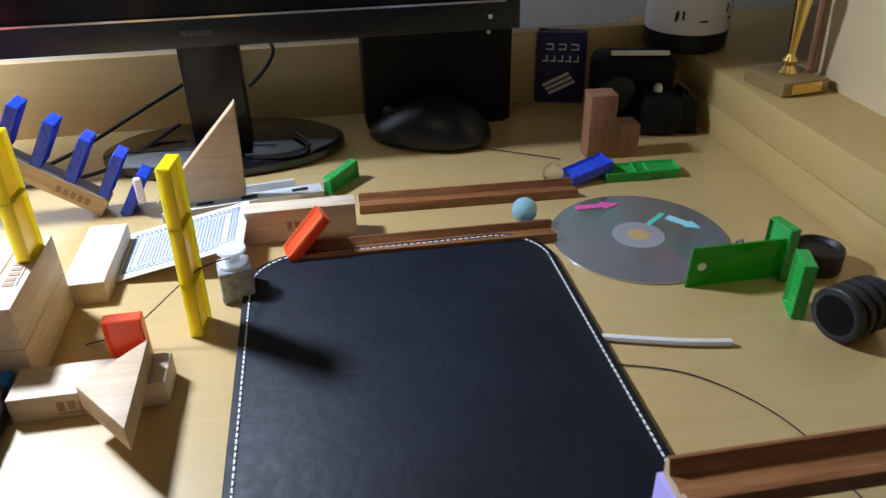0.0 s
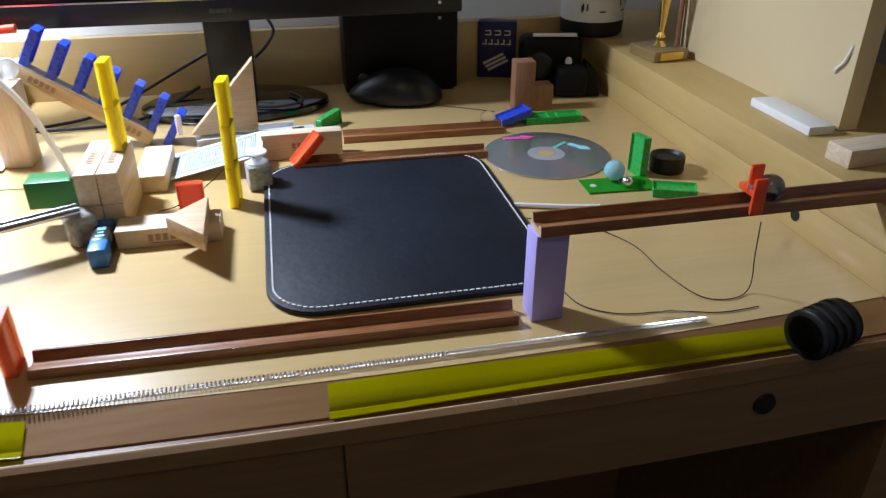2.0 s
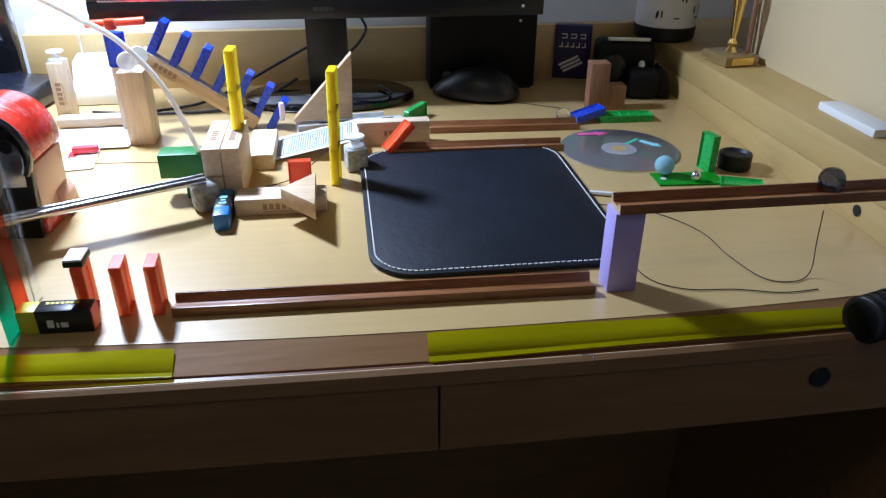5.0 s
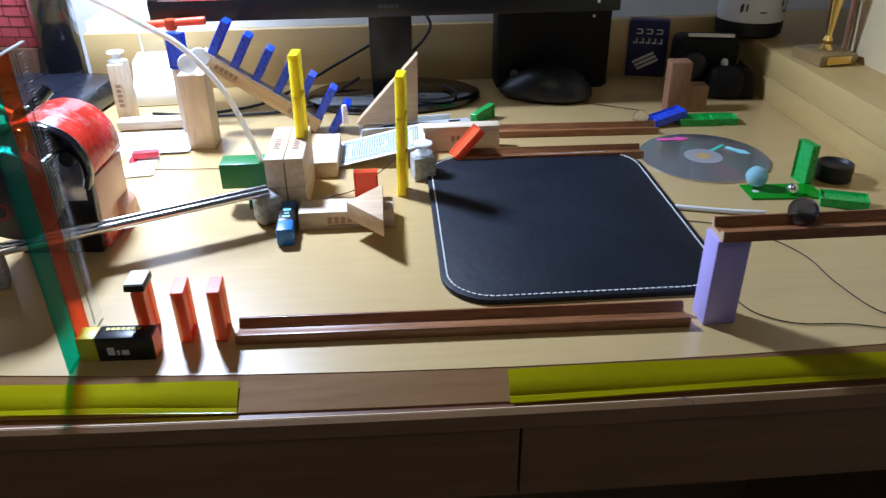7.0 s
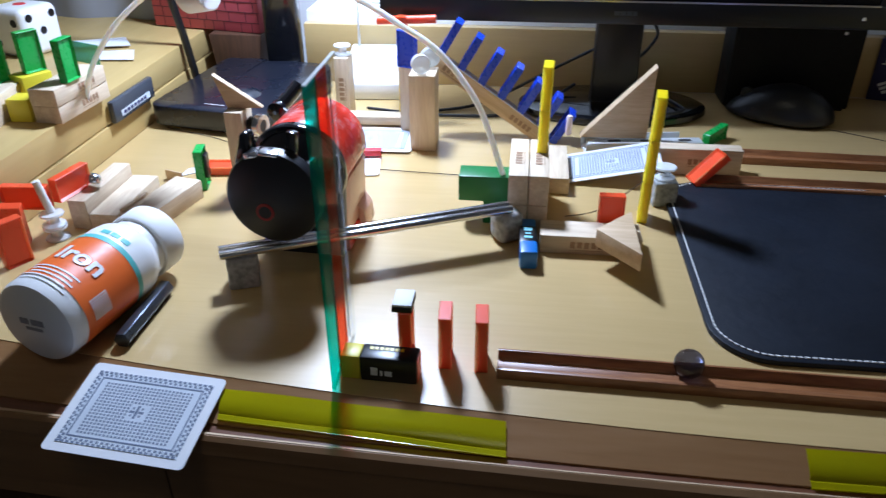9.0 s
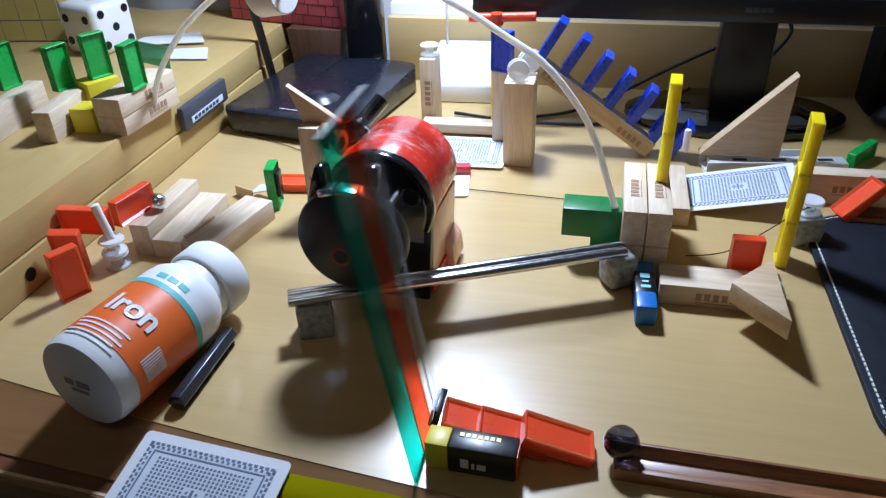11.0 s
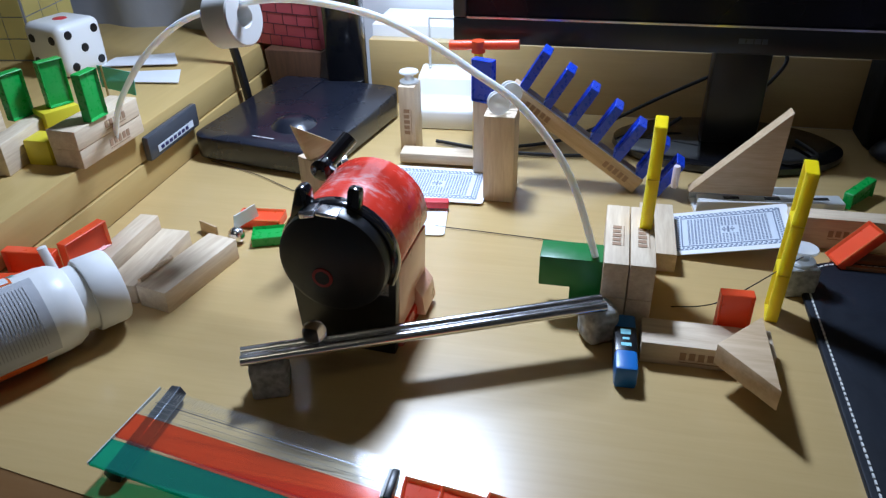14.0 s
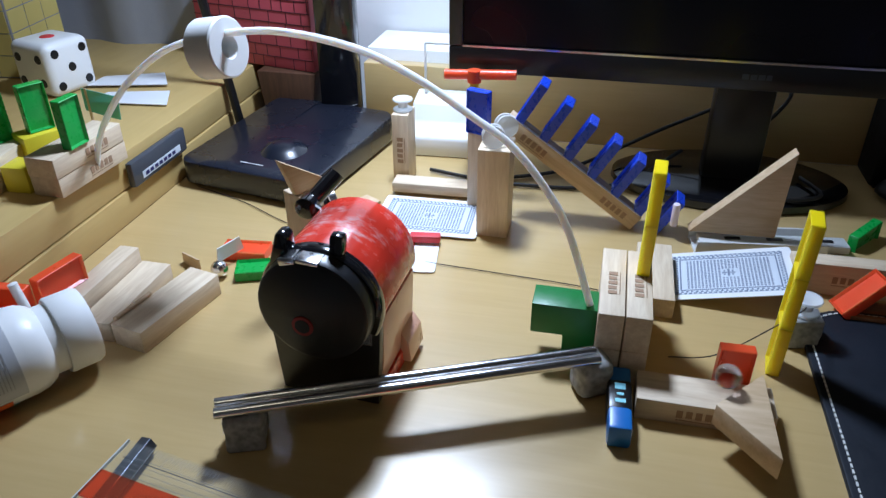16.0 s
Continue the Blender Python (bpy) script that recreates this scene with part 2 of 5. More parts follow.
def disc_material():
    """Silver disc: a mirror with faint rainbow sheen painted as angular colour sectors."""
    m, nt, b = nodes("disc_silver")
    tc = nt.nodes.new("ShaderNodeTexCoord")
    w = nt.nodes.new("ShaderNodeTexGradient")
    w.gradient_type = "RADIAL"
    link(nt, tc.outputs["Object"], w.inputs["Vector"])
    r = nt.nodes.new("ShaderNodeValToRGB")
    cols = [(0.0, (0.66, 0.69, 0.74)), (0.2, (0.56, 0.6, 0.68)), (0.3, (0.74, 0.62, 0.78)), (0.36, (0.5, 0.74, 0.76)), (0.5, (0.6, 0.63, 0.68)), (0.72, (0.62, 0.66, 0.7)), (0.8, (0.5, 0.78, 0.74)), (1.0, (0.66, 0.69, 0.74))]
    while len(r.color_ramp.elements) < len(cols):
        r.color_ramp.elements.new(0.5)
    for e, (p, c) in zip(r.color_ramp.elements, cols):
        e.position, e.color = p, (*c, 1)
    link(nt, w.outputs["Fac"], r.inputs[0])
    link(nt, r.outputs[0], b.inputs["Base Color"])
    b.inputs["Metallic"].default_value, b.inputs["Roughness"].default_value = 0.9, 0.14
    tg = nt.nodes.new("ShaderNodeTangent")
    tg.direction_type, tg.axis = "RADIAL", "Z"
    link(nt, tg.outputs[0], b.inputs["Tangent"])
    b.inputs["Anisotropic"].default_value = 0.8
    return m


DISC = disc_material()


# ---- makers ----
def box_bm(x0, x1, y0, y1, z0, z1, bevel=0.0, seg=2):
    bm = bmesh.new()
    bmesh.ops.create_cube(bm, size=1.0)
    for v in bm.verts:
        v.co = Vector((x0 + (v.co.x + 0.5) * (x1 - x0), y0 + (v.co.y + 0.5) * (y1 - y0), z0 + (v.co.z + 0.5) * (z1 - z0)))
    if bevel > 0:
        bmesh.ops.bevel(bm, geom=bm.edges[:], offset=bevel, segments=seg, profile=0.5, affect="EDGES", clamp_overlap=True)
    return bm


def prism_bm(pts, d0, d1, axis="y", bevel=0.0):
    """A polygon of (a, b) pushed from d0 to d1 along an axis: x takes (y, z), y takes (x, z), z takes (x, y)."""
    bm = bmesh.new()

    def at(p, d):
        return {"x": (d, p[0], p[1]), "y": (p[0], d, p[1]), "z": (p[0], p[1], d)}[axis]

    a = [bm.verts.new(at(p, d0)) for p in pts]
    b = [bm.verts.new(at(p, d1)) for p in pts]
    n = len(pts)
    bm.faces.new(a)
    bm.faces.new(b[::-1])
    for i in range(n):
        bm.faces.new((a[i], b[i], b[(i + 1) % n], a[(i + 1) % n]))
    bmesh.ops.recalc_face_normals(bm, faces=bm.faces[:])
    if bevel > 0:
        bmesh.ops.bevel(bm, geom=bm.edges[:], offset=bevel, segments=2, profile=0.5, affect="EDGES", clamp_overlap=True)
    return bm


def lathe_bm(profile, n=28, axis="z"):
    """A profile of (radius, height) turned round an axis."""
    bm = bmesh.new()
    rings = []
    for r, h in profile:
        ring = []
        for i in range(n):
            a = 2 * math.pi * i / n
            p = (max(r, 1e-5) * math.cos(a), max(r, 1e-5) * math.sin(a), h)
            p = {"z": p, "y": (p[0], p[2], p[1]), "x": (p[2], p[0], p[1])}[axis]
            ring.append(bm.verts.new(p))
        rings.append(ring)
    for a, b in zip(rings, rings[1:]):
        for i in range(n):
            bm.faces.new((a[i], a[(i + 1) % n], b[(i + 1) % n], b[i]))
    bm.faces.new(rings[0])
    bm.faces.new(rings[-1])
    bmesh.ops.recalc_face_normals(bm, faces=bm.faces[:])
    return bm


def tube_bm(pts, r, n=8, closed=False):
    bm = bmesh.new()
    pts = [Vector(p) for p in pts]
    rings = []
    for i, p in enumerate(pts):
        a, b = pts[max(0, i - 1)], pts[min(len(pts) - 1, i + 1)]
        d = (b - a).normalized()
        side = d.cross(Vector((0, 0, 1)))
        side = side.normalized() if side.length > 1e-4 else Vector((1, 0, 0))
        upv = side.cross(d)
        rings.append([bm.verts.new(p + r * (math.cos(2 * math.pi * k / n) * side + math.sin(2 * math.pi * k / n) * upv)) for k in range(n)])
    for a, b in zip(rings, rings[1:]):
        for k in range(n):
            bm.faces.new((a[k], a[(k + 1) % n], b[(k + 1) % n], b[k]))
    bm.faces.new(rings[0])
    bm.faces.new(rings[-1])
    bmesh.ops.recalc_face_normals(bm, faces=bm.faces[:])
    return bm


def spline(pts, steps=8):
    """A smooth line through the points (Catmull-Rom)."""
    p = [Vector(q) for q in pts]
    out = []
    for i in range(len(p) - 1):
        a, b, c, d = p[max(0, i - 1)], p[i], p[i + 1], p[min(len(p) - 1, i + 2)]
        for k in range(steps):
            t = k / steps
            out.append(0.5 * ((2 * b) + (c - a) * t + (2 * a - 5 * b + 4 * c - d) * t * t + (3 * b - a - 3 * c + d) * t ** 3))
    return out + [p[-1]]


def ball_bm(r, seg=24):
    bm = bmesh.new()
    bmesh.ops.create_uvsphere(bm, u_segments=seg, v_segments=seg // 2, radius=r)
    return bm


def merge(*bms):
    out = bmesh.new()
    for b in bms:
        me = bpy.data.meshes.new("tmp")
        b.to_mesh(me)
        out.from_mesh(me)
        bpy.data.meshes.remove(me)
        b.free()
    return out


def mesh_of(name, bm, mat, smooth=35):
    me = bpy.data.meshes.new(name)
    if smooth:
        for f in bm.faces:
            f.smooth = True
        for e in bm.edges:
            if len(e.link_faces) == 2 and e.calc_face_angle(0) > radians(smooth):
                e.smooth = False
    bm.to_mesh(me)
    bm.free()
    me.materials.append(mat)
    return me


def solid(name, bm, mat, label, category, m=None, group="", kind="", smooth=35):
    ob = new(name, mesh_of(name, bm, mat, smooth))
    if m is not None:
        ob.matrix_basis = m
    return tagged(ob, label, category, group, kind)


def thing(name, m, label, category, group="", kind=""):
    ob = new(name)
    ob.empty_display_size = 0.01
    ob.matrix_basis = m
    return tagged(ob, label, category, group, kind)


def part(name, bm, mat, parent, label="", m=None, smooth=35):
    ob = new(name, mesh_of(name, bm, mat, smooth))
    ob.parent = parent
    if m is not None:
        ob.matrix_basis = m
    if label:
        tagged(ob, label)
    return ob


def text_bm(body, size, depth=0.0002):
    cu = bpy.data.curves.new("lettering", "FONT")
    cu.body, cu.size, cu.extrude, cu.align_x, cu.align_y = body, size, depth, "CENTER", "CENTER"
    cu.resolution_u = 3
    cu.offset = size * 0.028
    ob = bpy.data.objects.new("lettering", cu)
    scene.collection.objects.link(ob)
    bpy.context.view_layer.update()
    me = ob.to_mesh()
    bm = bmesh.new()
    bm.from_mesh(me)
    ob.to_mesh_clear()
    bpy.data.objects.remove(ob)
    bpy.data.curves.remove(cu)
    return bm


def bars_bm(rows, z=0.0, h=0.0003):
    """Small flat bars, each (x0, x1, y0, y1), lying on the plane z."""
    return merge(*[box_bm(a, b, c, d, z, z + h) for a, b, c, d in rows])


# ---- the desk and the room ----
XL, XR, YB = -0.553, 0.367, 0.575
desk = thing("desk", pose(0, 0, 0), "honey-coloured veneered study desk with raised side shelves", "desk")


def edge_y(x):
    """The bowed front edge of the desktop."""
    return -0.0065 + 0.13 * (x - 0.08) ** 2


def lip_y(x):
    """The bowed lip in front of it."""
    return -0.0295 + 0.05 * (x - 0.1) ** 2


def bowed_bm(profile, x0, x1, n=36):
    """A profile of (share of the way from edge to lip, offset, z) carried along the bowed front."""
    bm = bmesh.new()
    rings = []
    for k in range(n + 1):
        x = x0 + (x1 - x0) * k / n
        e, l_ = edge_y(x), lip_y(x)
        rings.append([bm.verts.new((x, e + (l_ - e) * w + d, z)) for w, d, z in profile])
    m = len(profile)
    for a, b in zip(rings, rings[1:]):
        for i in range(m):
            bm.faces.new((a[i], a[(i + 1) % m], b[(i + 1) % m], b[i]))
    bm.faces.new(rings[0])
    bm.faces.new(rings[-1][::-1])
    bmesh.ops.recalc_face_normals(bm, faces=bm.faces[:])
    return bm


top_line = [(XL + (XR - XL) * k / 36, edge_y(XL + (XR - XL) * k / 36) + 0.002) for k in range(37)]
part("desktop", prism_bm(top_line + [(XR, YB), (XL, YB)], -0.02, 0.0, "z"), DESK, desk, "pale honey wood top")
part("front_slope", bowed_bm([(0, 0.002, -0.0003), (0, 0.0, -0.0012), (0.78, 0, -0.0088), (0.78, 0, -0.02), (0, 0.002, -0.02)], XL, XR), SLOPEW, desk, "brown sloping front edge")
part("front_groove", bowed_bm([(0.78, 0, -0.0098), (0.97, 0, -0.0106), (0.97, 0, -0.02), (0.78, 0, -0.02)], XL, XR), EDGEW, desk, "dark red-brown edge band")
part("front_lip", bowed_bm([(0.97, 0, -0.0092), (1.06, 0, -0.0086), (1.0, -0.0045, -0.0105), (1.0, -0.0055, -0.02), (0.97, 0, -0.02)], XL, XR), FRONTW, desk, "rounded brown lip")
# Pale strip that paints the highlight along the top of the lip.
part("lip_line", bowed_bm([(0.985, 0, -0.0088), (1.03, 0, -0.0084), (1.03, 0, -0.0095), (0.985, 0, -0.0095)], XL, XR), TAN, desk, "thin pale strip painting the lip's highlight")
for k, (a, b) in enumerate(((XL, -0.3497), (-0.3487, 0.0027), (0.0043, XR))):
    part("drawer_front", bowed_bm([(1.0, -0.0045, -0.0208), (1.0, -0.0045, -0.0735), (1.0, -0.003, -0.075), (1.0, 0.012, -0.075), (1.0, 0.012, -0.0208)], a + 0.0001, b - 0.0001, 14), FRONTW, desk, "brown drawer front")
part("drawer_hole", lathe_bm([(0.0, -0.001), (0.007, -0.001), (0.008, 0.0015), (0.005, 0.001), (0.0, 0.0002)], 20, "y"), BLACK, desk, "dark round finger hole", pose(0.262, lip_y(0.262) - 0.0055, -0.04))
part("knee_panel", box_bm(XL, XR, 0.3, 0.315, -0.7, -0.08), FRONTW, desk)
part("side_leg", box_bm(XL - 0.3, XL - 0.001, -0.03, YB, -0.7, 0.002), FRONTW, desk)
part("side_leg", box_bm(XR + 0.001, XR + 0.3, -0.03, YB, -0.7, 0.002), FRONTW, desk)

SH = 0.057
shelf_l = thing("side_shelf", pose(0, 0, 0), "raised wooden shelf along the side of the desk", "shelf", "side shelves")
part("lower_board", box_bm(-0.95, XL, -0.034, 0.66, 0.0, 0.0265, 0.0008), SIDE, shelf_l)
part("upper_board", box_bm(-0.95, XL - 0.0015, -0.034, 0.66, 0.0275, SH, 0.0012), SIDE, shelf_l)
part("screw_hole", lathe_bm([(0.0, 0.0), (0.0045, 0.0), (0.005, 0.0006), (0.0, 0.0004)], 16, "x"), BLACK, shelf_l, "dark hole", pose(XL, 0.125, 0.013))
shelf_r = thing("side_shelf", pose(0, 0, 0), "raised wooden shelf below a cream cupboard side", "shelf", "side shelves")
part("lower_board", box_bm(XR, 0.9, -0.034, 0.66, 0.0, 0.0268, 0.0003), SIDE, shelf_r)
part("upper_board", box_bm(XR + 0.0003, 0.9, -0.034, 0.66, 0.027, SH, 0.0012), SIDE, shelf_r)
part("screw_hole", lathe_bm([(0.0, 0.0), (0.0045, 0.0), (0.005, -0.0006), (0.0, -0.0004)], 16, "x"), BLACK, shelf_r, "dark hole", pose(XR, 0.105, 0.013))
solid("rear_board", box_bm(-0.425, XR, YB, YB + 0.015, 0.0, 0.07, 0.001), DESK, "low wooden board behind the monitor", "board", kind="structure")
solid("rear_ledge", box_bm(-0.425, 0.07, YB + 0.0155, YB + 0.085, -0.02, 0.082, 0.001), MATTEW, "white ledge behind the rear board", "ledge", kind="structure")
cup = thing("cupboard", pose(0, 0, 0), "cream-coloured cupboard side on the desk shelf", "cupboard")
part("side_panel", box_bm(0.432, 0.45, 0.158, 0.43, SH, 0.75, 0.001), CREAM, cup, "cream laminate side panel")
part("back_strip", box_bm(0.437, 0.445, 0.431, 0.44, SH, 0.75), BROWN, cup)
part("white_hook", tube_bm(spline([(0.4318, 0.165, 0.125), (0.43, 0.168, 0.112), (0.43, 0.175, 0.104), (0.4318, 0.177, 0.1)]), 0.0012), WHITE, cup)

# West and south walls and ceiling are unseen, added to bounce lamp light.
solid("wall_north", box_bm(-1.6, 1.4, 0.665, 0.72, -0.72, 1.7), WALLM, "plain white plaster wall", "wall", kind="structure")
solid("wall_east", box_bm(0.62, 0.68, -1.9, 0.664, -0.72, 1.7), GREYW, "plain grey wall", "wall", kind="structure")
solid("wall_west", box_bm(-1.3, -1.24, -1.9, 0.664, -0.72, 1.7), GREYW, "plain grey wall", "wall", kind="structure")
solid("wall_south", box_bm(-1.3, 0.68, -1.96, -1.9, -0.72, 1.7), WALLM, "unseen white wall added behind the camera", "wall", kind="structure")
solid("floor", box_bm(-1.3, 0.68, -1.9, 0.72, -0.74, -0.72), DARKF, "floor with the desk's shade put into its dark colour", "floor", kind="structure")
solid("ceiling", box_bm(-1.6, 1.4, -1.96, 0.72, 1.701, 1.75), WALLM, "unseen white ceiling added to close the room", "ceiling", kind="structure")
# Unseen ceiling lamp, added to give soft fill from behind the camera.
fill_light = thing("ceiling_fill", pose(-0.3, -0.75, 1.66), "unseen round ceiling light added as soft fill", "light")
part("light_rim", lathe_bm([(0.0, 0.04), (0.23, 0.04), (0.235, 0.02), (0.22, 0.0), (0.0, 0.0)], 40), WHITE, fill_light)
m_, nt_, b_ = nodes("fill_glow")
b_.inputs["Emission Color"].default_value, b_.inputs["Emission Strength"].default_value = (1, 0.9, 0.7, 1), 4.0
part("light_diffuser", lathe_bm([(0.0, -0.03), (0.12, -0.025), (0.2, -0.008), (0.215, -0.001), (0.0, -0.001)], 40), m_, fill_light, "glowing white diffuser")
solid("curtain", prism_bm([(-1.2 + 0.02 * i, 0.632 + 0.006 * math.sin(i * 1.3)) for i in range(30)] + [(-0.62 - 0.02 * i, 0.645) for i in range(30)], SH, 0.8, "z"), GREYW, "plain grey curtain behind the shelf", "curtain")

# ---- monitor and the dark things behind ----
mon = thing("monitor", pose(-0.06, 0.462, 0), "black computer monitor, switched off, on a glossy foot", "monitor")
part("housing", box_bm(-0.247, 0.247, 0.002, 0.035, 0.106, 0.42, 0.004), BLACK, mon)
part("bezel", merge(box_bm(-0.248, 0.248, -0.004, 0.004, 0.105, 0.127, 0.0015), box_bm(-0.248, -0.236, -0.004, 0.004, 0.127, 0.42, 0.0015), box_bm(0.236, 0.248, -0.004, 0.004, 0.127, 0.42, 0.0015)), BLACK, mon)
part("bezel_edge", box_bm(-0.236, 0.236, -0.0046, -0.0036, 0.1265, 0.1282), STEEL, mon, "thin bright line under the screen")
part("screen", box_bm(-0.236, 0.236, -0.001, 0.001, 0.128, 0.42), SCREEN, mon, "dark glossy screen")
part("badge", bars_bm([(-0.012, -0.007, 0, 0.004), (-0.006, -0.001, 0, 0.004), (0, 0.005, 0, 0.004), (0.006, 0.01, 0, 0.004)]), HEXM, mon, "grey maker's badge", pose(0, -0.0042, 0.114, 90))
part("power_lamp", box_bm(0.222, 0.225, -0.0048, -0.0038, 0.114, 0.117), WHITE, mon)
part("neck", box_bm(-0.024, 0.024, 0.03, 0.052, 0.008, 0.15, 0.003), BLACK, mon)
foot = lathe_bm([(0.0, 0.0), (0.1, 0.0), (0.103, 0.003), (0.102, 0.008), (0.094, 0.0115), (0.0, 0.0135)], 56)
for v in foot.verts:
    v.co = Vector((v.co.x, v.co.y * 0.56 + 0.043, v.co.z))
part("foot", foot, GLOSS, mon, "glossy oval foot")
ebox = thing("black_box", pose(0.1325, 0.5475, 0), "black electronics box standing behind the mouse", "box")
part("box_shell", box_bm(-0.0675, 0.0675, -0.0225, 0.0225, 0.002, 0.16, 0.003), DULLB, ebox)
part("front_panel", box_bm(-0.063, 0.063, -0.0238, -0.0226, 0.007, 0.155, 0.0005), DULLB, ebox)
part("indicator", box_bm(-0.0015, 0.0015, -0.0243, -0.0238, -0.0015, 0.0015), WHITE, ebox, "small pale indicator", pose(0.045, 0, 0.086))
for x in (-0.055, 0.055):
    part("box_foot", box_bm(x - 0.008, x + 0.008, -0.02, 0.02, 0, 0.0022), RUBBER, ebox)
for pts in ([(-0.31, 0.44, 0.004), (-0.26, 0.47, 0.003), (-0.2, 0.5, 0.006), (-0.12, 0.53, 0.04), (-0.08, 0.535, 0.06)], [(-0.33, 0.475, 0.003), (-0.25, 0.46, 0.003), (-0.16, 0.475, 0.004), (-0.1, 0.53, 0.02)],
            [(0.0, 0.5, 0.016), (0.012, 0.47, 0.015), (-0.01, 0.458, 0.014), (-0.04, 0.46, 0.0145)], [(-0.02, 0.56, 0.09), (-0.012, 0.55, 0.075), (-0.022, 0.54, 0.06), (-0.035, 0.53, 0.05)]):
    solid("cable", tube_bm(spline(pts), 0.0018), RUBBER, "thin black cable round the monitor foot", "cable", group="monitor cables")

mouse = thing("computer_mouse", pose(0.119, 0.497, 0, 0, 0, -18), "large glossy black computer mouse", "mouse")
bm = ball_bm(1.0, 40)
for v in bm.verts:
    x, y, z = v.co
    w = 1.0 if z >= 0 else 1.0 + 0.1 * z
    tall = 0.033 + 0.006 * x - 0.008 * x * x
    v.co = Vector((x * 0.055 * w, y * 0.033 * w * (1 + 0.14 * x), 0.005 + (z * tall if z >= 0 else 0.005 * max(-1.0, z * 1.6))))
part("shell", bm, FEEDB, mouse)
part("palm_seam", tube_bm(spline([(-0.03, -0.024, 0.016), (0.0, -0.031, 0.0125), (0.03, -0.028, 0.013)]), 0.0006, 6), RUBBER, mouse)
part("wheel", lathe_bm([(0.0, -0.003), (0.006, -0.003), (0.007, 0), (0.006, 0.003), (0.0, 0.003)], 16, "y"), RUBBER, mouse, "", pose(-0.036, 0, 0.024))

carton = thing("small_carton", pose(0.26, 0.565, 0, 0, 0, -18), "dark navy carton with pale printed bars and sticks", "carton")
part("carton_body", box_bm(-0.024, 0.024, 0, 0.015, 0, 0.07, 0.0006), NAVY, carton)
part("title_print", bars_bm([(-0.015 + 0.012 * i, -0.0075 + 0.012 * i, y, y + 0.0014) for i in range(3) for y in (0.053, 0.058)] + [(-0.0075 + 0.012 * i - 0.0014, -0.0075 + 0.012 * i, 0.053, 0.0594) for i in range(3)] + [(-0.018 + 0.0075 * i, -0.0125 + 0.0075 * i, 0.0415, 0.043) for i in range(5)] + [(-0.0145 + 0.0075 * i, -0.013 + 0.0075 * i, 0.0415, 0.048) for i in range(5)]), MATTEW, carton, "pale blocky title", pose(0, -0.0002, 0, 90))
for i in range(3):
    part("printed_stick", box_bm(-0.014, 0.014, -0.0016, 0.0016, 0, 0.0003), CARDW, carton, "", pose(-0.004 + 0.003 * i, -0.0002, 0.024 - 0.004 * i, 90) @ pose(0, 0, 0, 0, 0, 28))

cambox = thing("black_camera", pose(0.313, 0.49, 0, 0, 0, -12), "black compact camera with a pale button", "camera")
part("camera_body", box_bm(-0.044, 0.03, 0, 0.04, 0, 0.064, 0.01, 3), DULLB, cambox)
part("grip", box_bm(-0.006, 0.034, -0.03, 0.004, 0, 0.038, 0.01, 3), DULLB, cambox)
part("side_flap", prism_bm([(0.026, 0), (0.05, 0), (0.044, 0.03), (0.032, 0.04)], -0.022, 0.01, "y", 0.003), DULLB, cambox)
part("lens_barrel", lathe_bm([(0, -0.012), (0.012, -0.012), (0.015, -0.01), (0.016, 0.0), (0, 0.0)], 28, "y"), RUBBER, cambox, "", pose(-0.022, 0, 0.034))
part("button", lathe_bm([(0.0, 0), (0.004, 0), (0.004, 0.004), (0.0025, 0.007), (0, 0.0075)], 16), WHITE, cambox, "pale round button", pose(0.011, -0.014, 0.0375))
part("strap_bar", box_bm(-0.03, 0.022, 0.004, 0.009, 0.0642, 0.068, 0.001), MATTEW, cambox, "pale bar on top")

lblock = solid("l_shaped_block", prism_bm([(0, 0), (0.044, 0), (0.044, 0.029), (0.0225, 0.029), (0.0225, 0.0555), (0, 0.0555)], 0.0, 0.02, "y", 0.0008), BROWN, "brown L-shaped wooden building block, standing", "block", pose(0.241, 0.425, 0, 0, 0, -3))

tub = thing("storage_tub", pose(0.375, 0.545, SH), "white tub with dark printed bars and a black base", "tub")
part("tub_base", lathe_bm([(0.0, 0), (0.034, 0), (0.038, 0.003), (0.039, 0.018), (0.0, 0.018)], 36), RUBBER, tub, "black base")
part("tub_wall", lathe_bm([(0.0, 0.0182), (0.0385, 0.0182), (0.039, 0.12), (0.0, 0.12)], 36), MATTEW, tub)
random.seed(4)
for i in range(22):
    a, z, up_ = random.uniform(-2.6, -0.6), random.uniform(0.026, 0.08), random.random() < 0.5
    part("printed_bar", box_bm(-0.001 if up_ else -0.004, 0.001 if up_ else 0.004, -0.0002, 0.0002, 0 if up_ else -0.0007, 0.008 if up_ else 0.0007), RUBBER, tub, "", pose(0.0391 * math.cos(a), 0.0391 * math.sin(a), z, 0, 0, math.degrees(a) + 90))

trophy = thing("trophy", pose(0.4, 0.412, SH, 0, 0, 8), "small gold trophy on a square amber base", "trophy")
part("trophy_base", box_bm(-0.022, 0.022, -0.024, 0.024, 0, 0.012, 0.002), AMBER, trophy, "polished amber base")
part("stem", lathe_bm([(0, 0.0125), (0.008, 0.0125), (0.004, 0.018), (0.006, 0.022), (0.003, 0.027), (0.005, 0.05), (0.008, 0.075), (0.004, 0.1), (0.009, 0.12), (0, 0.121)], 20), GOLD, trophy)
part("plaque", box_bm(-0.014, 0.014, -0.0246, -0.0242, 0.002, 0.01), GOLD, trophy)
